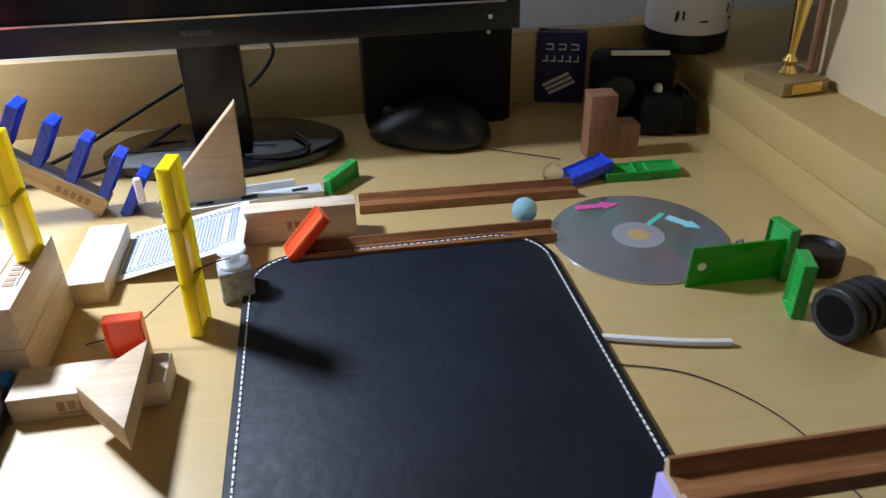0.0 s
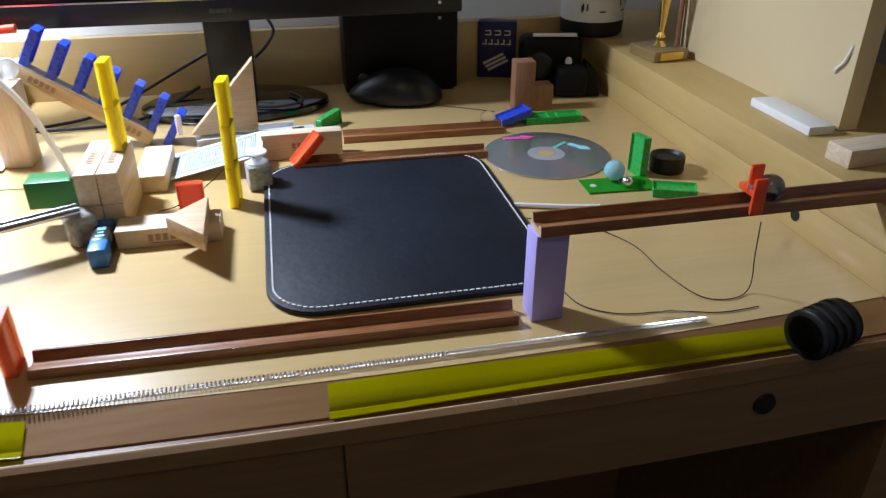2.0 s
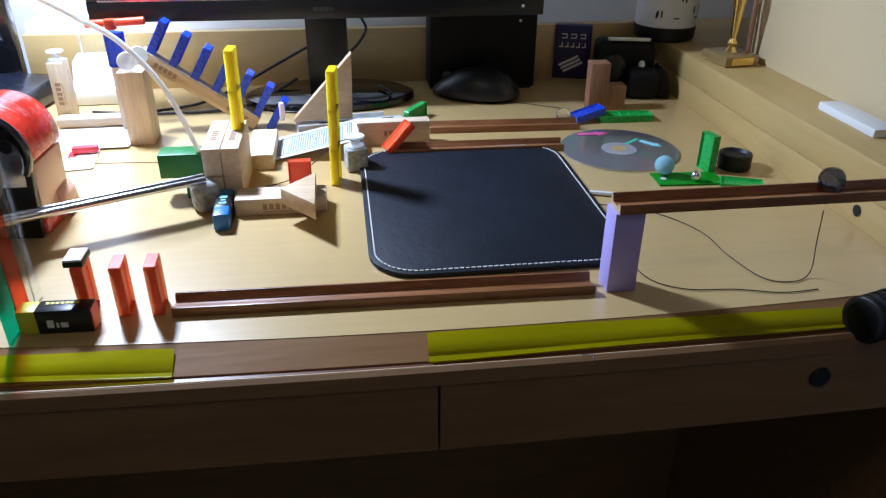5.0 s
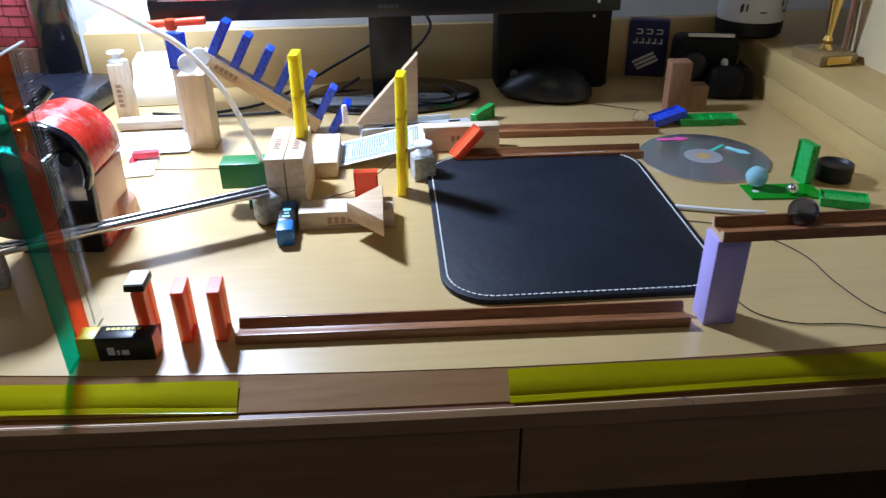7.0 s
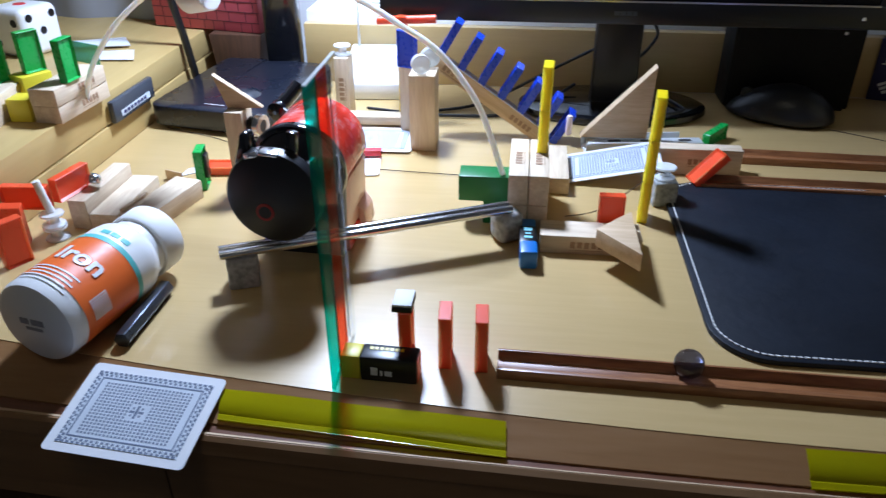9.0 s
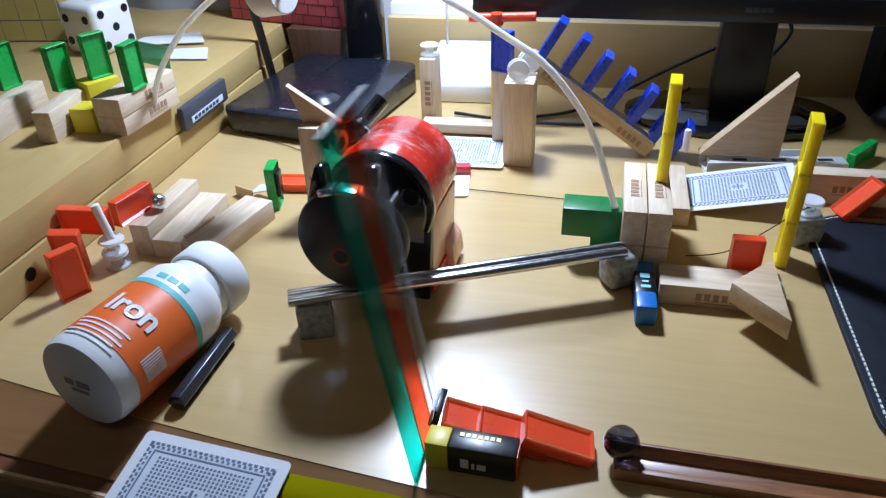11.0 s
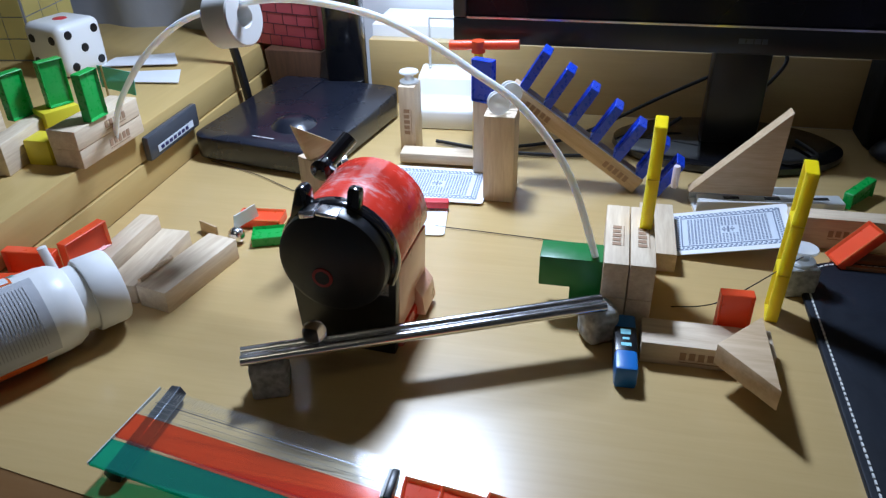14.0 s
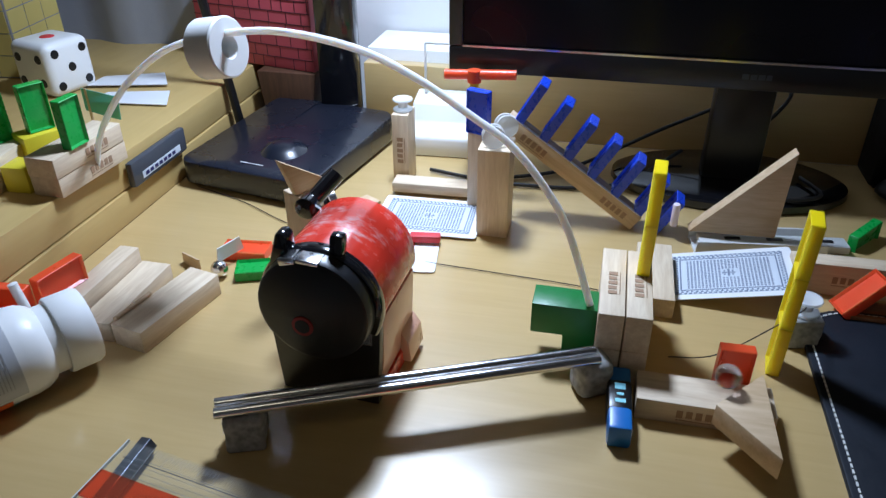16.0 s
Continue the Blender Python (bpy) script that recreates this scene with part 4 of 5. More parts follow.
# ---- yellow film strips on the front edge ----
def film(a, b, c, d, label):
    """a, b: the far corners, c, d: the near corners, as (x, y); the film lies just above the slope."""
    t = thing("film_strip", pose(0, 0, 0), label, "strip", "film strips")

    def up(x, y):
        return -0.0006 - 0.0076 * max(0.0, (edge_y(x) - y) / (0.78 * (edge_y(x) - lip_y(x)))) + 0.0012

    bm = bmesh.new()
    rows = []
    for k in range(17):
        f = k / 16
        far = (a[0] + (b[0] - a[0]) * f, a[1] + (b[1] - a[1]) * f)
        near = (c[0] + (d[0] - c[0]) * f, c[1] + (d[1] - c[1]) * f)
        ring = []
        for g in (0.0, 0.34, 0.67, 0.76, 0.83, 1.0):
            x, y = far[0] + (near[0] - far[0]) * g, far[1] + (near[1] - far[1]) * g
            ring.append((x, y, up(x, y) + 0.0004 * math.sin(9 * f + 4 * g) - (0.0013 if g == 0.76 else 0.0)))
        rows.append([bm.verts.new(p) for p in ring] + [bm.verts.new((p[0], p[1], p[2] - 0.0004)) for p in ring[::-1]])
    for p, q in zip(rows, rows[1:]):
        for i in range(12):
            bm.faces.new((p[i], p[(i + 1) % 12], q[(i + 1) % 12], q[i]))
    bm.faces.new(rows[0])
    bm.faces.new(rows[-1][::-1])
    bmesh.ops.recalc_face_normals(bm, faces=bm.faces[:])
    part("film_sheet", bm, YELF, t)
    edge = [(c[0] + (d[0] - c[0]) * k / 12, c[1] + (d[1] - c[1]) * k / 12) for k in range(13)]
    part("folded_edge", tube_bm([(x, y, up(x, y) + 0.0002) for x, y in edge], 0.0004, 6), YELF, t)
    return t


film((-0.322, 0.0075), (-0.157, -0.0025), (-0.318, -0.012), (-0.156, -0.0222), "yellow see-through film along the front edge")
film((-0.001, -0.0065), (0.305, -0.0085), (-0.002, -0.0262), (0.302, -0.0232), "long yellow see-through film along the front edge")

# ---- pencil sharpener ----
sharp = thing("pencil_sharpener", pose(-0.314, 0.162, 0, 0, 0, -3), "red and black crank pencil sharpener, scratched", "sharpener")
HZ, HR = 0.067, 0.0345


def arch(r, floor_z, lo=-10, step=10):
    """A round-topped outline about the hood's axis, down to floor_z."""
    return [(0.9 * r, floor_z)] + [(r * math.cos(radians(a)), HZ + r * math.sin(radians(a))) for a in range(lo, 181 - lo, step)] + [(-0.9 * r, floor_z)]


part("red_hood", prism_bm(arch(HR, 0.0585), 0.005, 0.062, "y", 0.0015), SHARPR, sharp, "scratched red metal hood")
part("lower_body", prism_bm([(-0.0315, 0.013), (0.0315, 0.013), (0.0335, 0.0582), (-0.0335, 0.0582)], 0.006, 0.06, "y", 0.001), SALMON, sharp, "salmon-coloured lower sides")
for x in (-1, 1):
    part("side_foot", prism_bm([(x * 0.031, 0.004), (x * 0.0385, 0.004), (x * 0.037, 0.018), (x * 0.0318, 0.026)], 0.036, 0.061, "y", 0.001), SALMON, sharp)
part("base_plate", box_bm(-0.033, 0.033, 0.006, 0.062, 0, 0.0128, 0.002), SHARPR, sharp)
part("front_plate", prism_bm([(-0.03, 0.0), (0.03, 0.0), (0.0335, 0.05)] + arch(HR - 0.0005, 0.055)[1:-1] + [(-0.0335, 0.05)], -0.001, 0.005, "y", 0.0008), BLACK, sharp, "black front plate")
rim = bmesh.new()
rings = []
for r, y in ((HR + 0.0006, 0.0055), (HR + 0.0012, 0.0035), (HR + 0.0012, -0.002), (HR + 0.0002, -0.0035), (HR - 0.0025, -0.0038), (HR - 0.0042, -0.002), (HR - 0.0042, 0.001)):
    rings.append([rim.verts.new((r * math.cos(radians(a)), y, HZ + r * math.sin(radians(a)))) for a in range(-24, 205, 6)])
for p, q in zip(rings, rings[1:]):
    for i in range(len(p) - 1):
        rim.faces.new((p[i], p[i + 1], q[i + 1], q[i]))
bmesh.ops.recalc_face_normals(rim, faces=rim.faces[:])
part("hood_rim", rim, GLOSS, sharp, "glossy black rim of the hood")
plate = prism_bm([(-0.024, 0.044), (0.0288, 0.044), (0.0302, 0.066), (0.0285, 0.08), (0.016, 0.081), (0.011, 0.072), (-0.024, 0.066)], -0.002, -0.0012, "y")
part("mirror_plate", plate, STEEL, sharp, "bright plate behind the pencil holder")
part("crank_arm", tube_bm([(0.0, 0.06, HZ), (0.0, 0.07, HZ)], 0.006, 16), BLACK, sharp)
feeder = thing("feeder", pose(0, 0, 0), "", "")
feeder.parent = sharp
for k in ("label", "category"):
    if k in feeder:
        del feeder[k]
part("feeder_disc", lathe_bm([(0, -0.0135), (0.029, -0.0135), (0.0317, -0.0122), (0.0325, -0.010), (0.0325, -0.003), (0, -0.003)], 56, "y"), FEEDB, feeder, "round black pencil holder", pose(0, 0, 0.069))
part("pencil_hole", lathe_bm([(0.0042, -0.0141), (0.0062, -0.0141), (0.0064, -0.0128), (0.0042, -0.0128)], 24, "y"), DARKRED, feeder, "red ring round the pencil hole", pose(-0.006, 0, 0.0592))
part("hole_dark", lathe_bm([(0, -0.0143), (0.0044, -0.0143), (0.0044, -0.0128), (0, -0.0128)], 20, "y"), RUBBER, feeder, "", pose(-0.006, 0, 0.0592))
part("finger_lever", prism_bm([(-0.0275, 0.0865), (-0.0125, 0.0935), (-0.0135, 0.1085), (-0.0165, 0.1115), (-0.0205, 0.11)], -0.006, 0.004, "y", 0.002), GLOSS, feeder, "flared black finger lever")
part("finger_lever", box_bm(-0.0042, 0.0042, -0.004, 0.005, 0.0, 0.0205, 0.003), GLOSS, feeder, "", pose(0.0105, 0, 0.091, -8, 5, 0))
for x in (-0.02, 0.017):
    part("guide_rod", tube_bm([(x, -0.004, 0.083), (x, 0.046, 0.083)], 0.0022), STEEL, feeder)
part("chrome_bridge", box_bm(-0.0062, 0.0062, -0.0138, -0.004, 0, 0.0024, 0.0004), STEEL, feeder, "bright metal edge", pose(0.0005, 0, 0.0992, 0, 4, 0))
part("metal_tab", box_bm(-0.0046, 0.0046, -0.014, -0.004, 0, 0.004, 0.0005), STEEL, feeder, "small bright tab", pose(-0.0105, 0, 0.0975, 0, -14, 0))
part("crank_lever", prism_bm([(-0.005, 0.073), (0.006, 0.069), (0.003, 0.06), (-0.036, 0.079), (-0.043, 0.086), (-0.038, 0.092)], 0.066, 0.071, "y", 0.0015), BLACK, sharp, "black crank lever")
part("crank_pivot", lathe_bm([(0, 0.064), (0.0015, 0.064), (0.0016, 0.0645), (0.006, 0.065), (0.0072, 0.066), (0.0072, 0.076), (0.006, 0.078), (0, 0.078)], 24, "y"), GLOSS, sharp, "", pose(-0.0385, 0, 0.0855))
part("crank_knob", tube_bm([(-0.0375, 0.075, 0.087), (-0.029, 0.09, 0.097), (-0.0275, 0.0925, 0.0988)], 0.0056, 14), GLOSS, sharp)
part("side_screw", lathe_bm([(0, -0.002), (0.005, -0.002), (0.0058, -0.001), (0.0058, 0.001), (0, 0.001)], 20, "y"), BLACK, sharp, "black round screw", pose(0.023, -0.0035, 0.077))
part("rear_tab", box_bm(0.012, 0.02, 0.061, 0.068, 0.045, 0.052, 0.001), REDPR, sharp)
bearing = thing("ball_bearing", pose(-0.379, 0.263, 0.061, 0, 0, -14), "bright steel ring bearing held by a black magnet", "bearing")
part("bearing_ring", lathe_bm([(0.0052, -0.003), (0.0092, -0.003), (0.0096, -0.0025), (0.0096, 0.0025), (0.0092, 0.003), (0.0052, 0.003), (0.0048, 0.002), (0.0048, -0.002)], 36, "x"), STEEL, bearing, "steel ring", pose(0.004, 0, 0))
part("bearing_seal", lathe_bm([(0.0038, -0.0022), (0.0054, -0.0022), (0.0054, 0.0022), (0.0038, 0.0022)], 28, "x"), HEXM, bearing, "", pose(0.004, 0, 0))
part("magnet", lathe_bm([(0, -0.006), (0.0065, -0.006), (0.007, -0.0055), (0.007, 0.0005), (0, 0.0008)], 24, "x"), BLACK, bearing, "black round magnet")

# ---- ruler, bar, eraser ----
ruler = thing("ruler", pose(-0.2565, 0.012, 0), "clear plastic ruler with red and green bands, standing on end", "ruler")
RH = 0.179
part("ruler_edge", box_bm(-0.001, 0.001, 0.0, 0.0168, 0, RH), TEALS, ruler, "green band")
part("ruler_band", box_bm(-0.001, 0.001, 0.0196, 0.0358, 0, RH), REDF, ruler, "red band")
part("ruler_clear", merge(box_bm(-0.0009, 0.0009, 0.017, 0.0194, 0, RH), box_bm(-0.0009, 0.0009, 0.036, 0.057, 0, RH)), CLEARF, ruler, "clear band")
part("scale_marks", merge(*([box_bm(-0.0011, -0.0009, 0.057 - (0.0075 if i % 5 == 0 else 0.004), 0.057, 0.004 + 0.002 * i, 0.00415 + 0.002 * i) for i in range(86)] + [box_bm(-0.0011, -0.0009, 0.0385 + 0.0035 * k, 0.03862 + 0.0035 * k, 0.004, 0.176) for k in range(4)])), GREYPR, ruler, "fine dark scale marks")
part("bevel_line", box_bm(-0.0012, -0.0009, 0.0475, 0.0479, 0.002, 0.176), HEXM, ruler, "dark edge line")
# Whitish strip paints the light that glows in the ruler's cut end.
part("ruler_end", box_bm(-0.001, 0.001, 0.0, 0.057, RH + 0.0001, RH + 0.0008), CLEARE, ruler, "cut end with its light glow painted pale")
solid("hexagonal_bar", prism_bm([(0.0055 * math.cos(radians(60 * i)), 0.0055 + 0.0055 * math.sin(radians(60 * i))) for i in range(6)], 0, 0.062, "y", 0.0005), HEXM, "dark hexagonal steel bar lying on the desk", "bar", pose(-0.396, 0.036, 0, 0, 0, -1))
eraser = thing("eraser", pose(-0.2545, 0.0225, 0, 0, 0, -2), "white eraser in a black and yellow sleeve", "eraser")
part("sleeve", box_bm(0.0115, 0.045, 0.0, 0.0135, 0.0, 0.017, 0.001), BLACK, eraser, "black sleeve")
part("sleeve_band", box_bm(0.0, 0.0116, 0.0002, 0.0133, 0.0002, 0.0168, 0.001), YBLOCK, eraser, "yellow band")
part("sleeve_print", bars_bm([(0.018, 0.022, 0.005, 0.0105), (0.0235, 0.025, 0.005, 0.0085), (0.0262, 0.0305, 0.005, 0.0085)]), CARDW, eraser, "pale maker's mark", pose(0, -0.0003, 0, 90))
part("top_print", bars_bm([(0.016 + 0.003 * i, 0.0182 + 0.003 * i, 0.008, 0.0105) for i in range(7)], 0.017), YBLOCK, eraser, "small yellow marks")
part("eraser_end", box_bm(0.0451, 0.0455, 0.001, 0.0125, 0.001, 0.016), ORANGE, eraser)

# ---- shelf on the left ----
for x, y, z, lab in ((-0.549, 0.257, SH, "pale wooden block lying on the shelf, the lower of two"), (-0.5485, 0.256, SH + 0.0153, "pale wooden block lying on the shelf, carrying a green domino")):
    block(pose(x, y, z, 0, 0, 87), lab, stamp=pose(0.045, -0.0002, 0.0075, 90))
solid("yellow_cube", box_bm(-0.01, 0.01, -0.01, 0.01, 0, 0.02, 0.001), YBLOCK, "small yellow wooden cube on the shelf", "block", pose(-0.5875, 0.268, SH, 0, 0, 3))
solid("yellow_cube", box_bm(-0.011, 0.011, -0.014, 0.014, 0, 0.03, 0.001), YBLOCK, "yellow wooden block under a green domino", "block", pose(-0.599, 0.303, SH, 0, 0, -28))
block(pose(-0.612, 0.235, SH, 90, 0, 96) @ pose(0, 0, 0), "pale wooden block on its side on the shelf")
block(pose(-0.66, 0.228, SH, 90, 0, 96), "pale wooden block on its side on the shelf")
for x, y, z, a in ((-0.549, 0.284, SH + 0.0305, -4), (-0.596, 0.306, SH + 0.0302, -28), (-0.619, 0.288, SH + 0.0252, -14), (-0.668, 0.284, SH + 0.0252, -10)):
    domino(GREEN, pose(x, y, z, 0, 0, a), "green plastic domino standing on shelf blocks", "green dominoes")
flag = thing("paper_flag", pose(-0.592, 0.36, SH), "small green paper flag on a stick", "flag")
part("flag_stick", tube_bm([(0, 0, 0), (0.0, 0, 0.045)], 0.0012), TAN, flag)
part("flag_sheet", prism_bm([(-0.004, 0.026), (0.027, 0.02), (0.029, 0.04), (-0.004, 0.045)], -0.0004, 0.0004, "y"), sheet("mint_film", (0.25, 0.62, 0.5), 0.5, 0.2), flag, "green sheet")
die = thing("large_die", pose(-0.71, 0.47, SH, 0, 0, -14), "large white die with black pips", "die")
D = 0.052
part("die_body", box_bm(-D / 2, D / 2, -D / 2, D / 2, 0, D, 0.008, 4), WHITE, die)
pip = lathe_bm([(0, 0), (0.0043, 0), (0.004, 0.0006), (0, 0.0008)], 18, "z")
pip_me = mesh_of("pip", pip, BLACK)
for a, b in ((0.3, 0.3), (-0.3, 0.3), (0.3, -0.3), (-0.3, -0.3), (0, 0)):
    o = new("pip", pip_me)
    o.parent, o.matrix_basis = die, pose(D / 2, a * D, D / 2 + b * D, 0, 90, 0)
for a, b in ((0.27, 0.22), (-0.27, 0.22), (0.27, -0.22), (-0.27, -0.22)):
    o = new("pip", pip_me)
    o.parent, o.matrix_basis = die, pose(a * D, -D / 2, D / 2 + b * D, 90, 0, 0)
part("ace_pip", lathe_bm([(0, 0), (0.007, 0), (0.006, 0.0006), (0, 0.0008)], 18), REDPR, die, "red ace", pose(0, 0, D))
for (x, y, a) in ((-0.65, 0.5, 20), (-0.62, 0.455, 12)):
    solid("paper_slip", prism_bm([(-0.04, -0.012), (0.04, -0.02), (0.03, 0.02), (-0.03, 0.016)], 0, 0.0008, "z"), CARDW, "torn white paper slip on the shelf", "paper", pose(x, y, SH + 0.0005 + 0.001 * (a > 0) + 0.001 * (a > 15), 0, 0, a), "paper slips")
ybox = thing("yellow_box", pose(-0.83, 0.51, SH, 0, 0, 8), "box covered in yellow brick-patterned paper", "box")
part("box_body", box_bm(-0.036, 0.06, -0.03, 0.06, 0, 0.16, 0.001), GREYPR, ybox)
for i in range(7):
    for j in range(1, 5):
        part("paper_brick", box_bm(-0.059 + 0.0236 * j, -0.0366 + 0.0236 * j, -0.0306, -0.0298, 0.002 + 0.0225 * i, 0.0232 + 0.0225 * i), YPAPER, ybox)
    for j in range(3):
        part("paper_brick", box_bm(0.0598, 0.0606, -0.029 + 0.03 * j, -0.0005 + 0.03 * j, 0.002 + 0.0225 * i, 0.0232 + 0.0225 * i), YPAPER, ybox)
# Made-up black box that fills the dark area left of the yellow box.
solid("dark_filler", box_bm(-0.05, 0.05, -0.02, 0.06, 0, 0.2, 0.004), BLACK, "tall black box added to fill the dark area beside the yellow box", "case", pose(-0.92, 0.5, SH, 0, 0, 8))
case = thing("clear_case", pose(XL + 0.0004, 0.376, 0.028, 0, 0, 90), "clear plastic lead case stuck to the shelf side", "case")
part("case_shell", box_bm(-0.042, 0.042, -0.0065, 0, 0, 0.022, 0.002), sheet("case_plastic", (0.1, 0.11, 0.13), 0.3, 0.08), case)
part("case_label", box_bm(-0.03, 0.03, -0.0069, -0.0066, 0.004, 0.01), CARDL, case, "pale label")
part("case_print", bars_bm([(-0.026 + 0.007 * i, -0.0215 + 0.007 * i, 0.0055, 0.0085) for i in range(7)]), NAVY, case, "dark marks", pose(0, -0.007, 0, 90))

# ---- back left ----
tab = thing("drawing_tablet", pose(-0.466, 0.473, 0, 0, 0, -10), "glossy black flat device with rounded corners and a low dome", "device")
shell = prism_bm(round_rect(-0.07, 0.07, -0.086, 0.086, 0.016, 7), 0.003, 0.025, "z", 0.0075)
bmesh.ops.triangulate(shell, faces=[f for f in shell.faces if len(f.verts) > 4])
for v in shell.verts:
    if v.co.z > 0.012:
        v.co.z += 0.05 * max(0.0, v.co.y + 0.02)
part("tablet_shell", shell, TABB, tab)
part("tablet_foot", prism_bm(round_rect(-0.06, 0.06, -0.078, 0.076, 0.01, 4), 0.0, 0.0032, "z"), RUBBER, tab)
part("tablet_dome", lathe_bm([(0.0235, -0.001), (0.0232, 0.0004), (0.0215, 0.0018), (0.018, 0.0051), (0.012, 0.0081), (0.006, 0.0096), (0.0, 0.01)], 40), TABB, tab, "low glossy dome", pose(0.012, -0.032, 0.0246))
part("tablet_ridge", box_bm(-0.02, -0.0185, 0.0, 0.08, 0.0, 0.0006), TABB, tab, "", pose(0, 0, 0.0265, 2.9))
part("tablet_print", box_bm(-0.012, 0.012, -0.068, -0.0668, 0.0249, 0.0252), ALU, tab, "fine pale lettering bar")
lamp = thing("desk_lamp", pose(0, 0, 0), "slim black desk lamp reaching over the desk", "lamp")
part("lamp_stem", tube_bm(spline([(-0.541, 0.515, 0.0), (-0.547, 0.512, 0.06), (-0.56, 0.505, 0.16), (-0.56, 0.48, 0.32), (-0.5, 0.47, 0.5), (-0.4, 0.46, 0.55), (-0.335, 0.455, 0.532)]), 0.0045, 10), BLACK, lamp)
part("lamp_foot", lathe_bm([(0, 0), (0.02, 0), (0.02, 0.005), (0.006, 0.009), (0, 0.009)], 24), BLACK, lamp, "", pose(-0.541, 0.515, 0))
shade = lathe_bm([(0.012, 0.04), (0.035, 0.034), (0.055, 0.02), (0.054, 0.018), (0.034, 0.031), (0.01, 0.036)], 32)
part("lamp_shade", shade, BLACK, lamp, "", pose(LAMP[0], LAMP[1], LAMP[2] - 0.005))
m_, nt_, b_ = nodes("lamp_glow")
b_.inputs["Emission Color"].default_value, b_.inputs["Emission Strength"].default_value = (1, 0.95, 0.88, 1), 30.0
part("lamp_globe", ball_bm(0.014), m_, lamp, "glowing bulb", pose(LAMP[0], LAMP[1], LAMP[2] + 0.012))
solid("dark_speaker", box_bm(-0.021, 0.021, 0, 0.018, 0, 0.34, 0.004), GLOSS, "tall glossy black panel behind the tablet", "panel", pose(-0.446, 0.553, 0.0, 0, 0, 4))
rbox = thing("red_box", pose(-0.543, 0.61, 0.0585, 0, 0, -12), "box covered in red brick-patterned paper", "box")
part("box_body", box_bm(-0.075, 0.075, -0.03, 0.03, 0, 0.085, 0.001), BRICKR, rbox)
random.seed(8)
seams = []
for i in range(7):
    z = 0.012 * (i + 1)
    seams.append(box_bm(-0.075, 0.075, -0.0304, -0.0299, z - 0.0006, z + 0.0003))
    x = -0.075
    while x < 0.07:
        x += random.uniform(0.012, 0.024)
        if x < 0.074:
            seams.append(box_bm(x, x + 0.0008, -0.0304, -0.0299, z - 0.012, z))
    for y in (-0.015, 0.005, 0.02):
        seams.append(box_bm(0.0749, 0.0754, y + random.uniform(-0.005, 0.005), y + 0.0058, z - 0.0006, z + 0.0002))
part("brick_pattern", merge(*seams), SEAMR, rbox, "dark drawn brick lines")
solid("brown_box", prism_bm([(-0.026, 0), (0.024, 0), (0.034, 0.058), (-0.032, 0.058)], 0.0, 0.085, "y", 0.001), DARKWD, "dark brown box under the red patterned box", "box", pose(-0.508, 0.5605, 0))
cons = thing("white_console", pose(-0.325, 0.51, 0, 0, 0, 3), "white plastic device with a clear upright lid", "device")
part("console_base", prism_bm([(0, 0), (0.06, 0), (0.06, 0.05), (0.028, 0.046), (0.02, 0.028), (0, 0.02)], -0.036, 0.034, "x", 0.003), WHITE, cons)
part("console_slot", box_bm(-0.03, 0.028, 0.026, 0.0275, 0.036, 0.0385), GREYPR, cons)
part("clear_lid", merge(box_bm(-0.025, 0.03, 0.045, 0.047, 0.05, 0.1, 0.0008)), CLEARF, cons, "clear plastic lid")
part("lid_rim", merge(box_bm(-0.026, 0.031, 0.0445, 0.0475, 0.099, 0.1015, 0.001), box_bm(-0.027, -0.0245, 0.0445, 0.0475, 0.05, 0.1, 0.001)), ALU, cons)

# ---- white arc with a tape roll ----
AP = [(-0.551, 0.2995, 0.0585), (-0.539, 0.297, 0.088), (-0.519, 0.293, 0.115), (-0.494, 0.289, 0.14), (-0.458, 0.282, 0.164), (-0.415, 0.274, 0.178), (-0.37, 0.266, 0.1845), (-0.318, 0.256, 0.18), (-0.28, 0.249, 0.167), (-0.248, 0.243, 0.15), (-0.224, 0.2385, 0.136), (-0.203, 0.2345, 0.114), (-0.187, 0.231, 0.0885), (-0.17, 0.228, 0.0415)]
solid("plastic_arc", tube_bm(spline(AP, 6), 0.0023, 10), TUBE, "white bendy plastic strip bowed over the desk", "strip")
solid("tape_roll", lathe_bm([(0.0075, -0.0105), (0.018, -0.0105), (0.019, -0.0095), (0.019, 0.0095), (0.018, 0.0105), (0.0075, 0.0105), (0.0068, 0.008), (0.0068, -0.008)], 40, "x"), WHITE, "white tape roll threaded on the plastic strip", "roll", pose(-0.417, 0.274, 0.1695, 0, -10, -10.5))

# ---- marble track on the left ----
block(pose(-0.4945, 0.179, 0, 0, 0, 90), "pale wooden block on its edge beside a ball channel", ly=0.015, lz=0.025)
block(pose(-0.4705, 0.178, 0, 0, 0, 90), "pale wooden block lying flat as a ball channel", ly=0.0228, lz=0.0146)
block(pose(-0.4436, 0.1716, 0, 0, 0, 78), "pale wooden block lying flat beside a ball channel", lz=0.0165)
solid("thin_stick", tube_bm([(-0.4665, 0.18, 0.0182), (-0.4605, 0.211, 0.0182)], 0.0016, 10), TAN, "thin round wooden stick on a block", "stick")
solid("card_gate", prism_bm([(-0.012, 0), (0.012, 0), (0.012, 0.012), (-0.012, 0.009)], -0.0006, 0.0006, "y"), TAN, "small brown card strip standing up", "strip", pose(-0.466, 0.272, 0, 0, 0, -30))
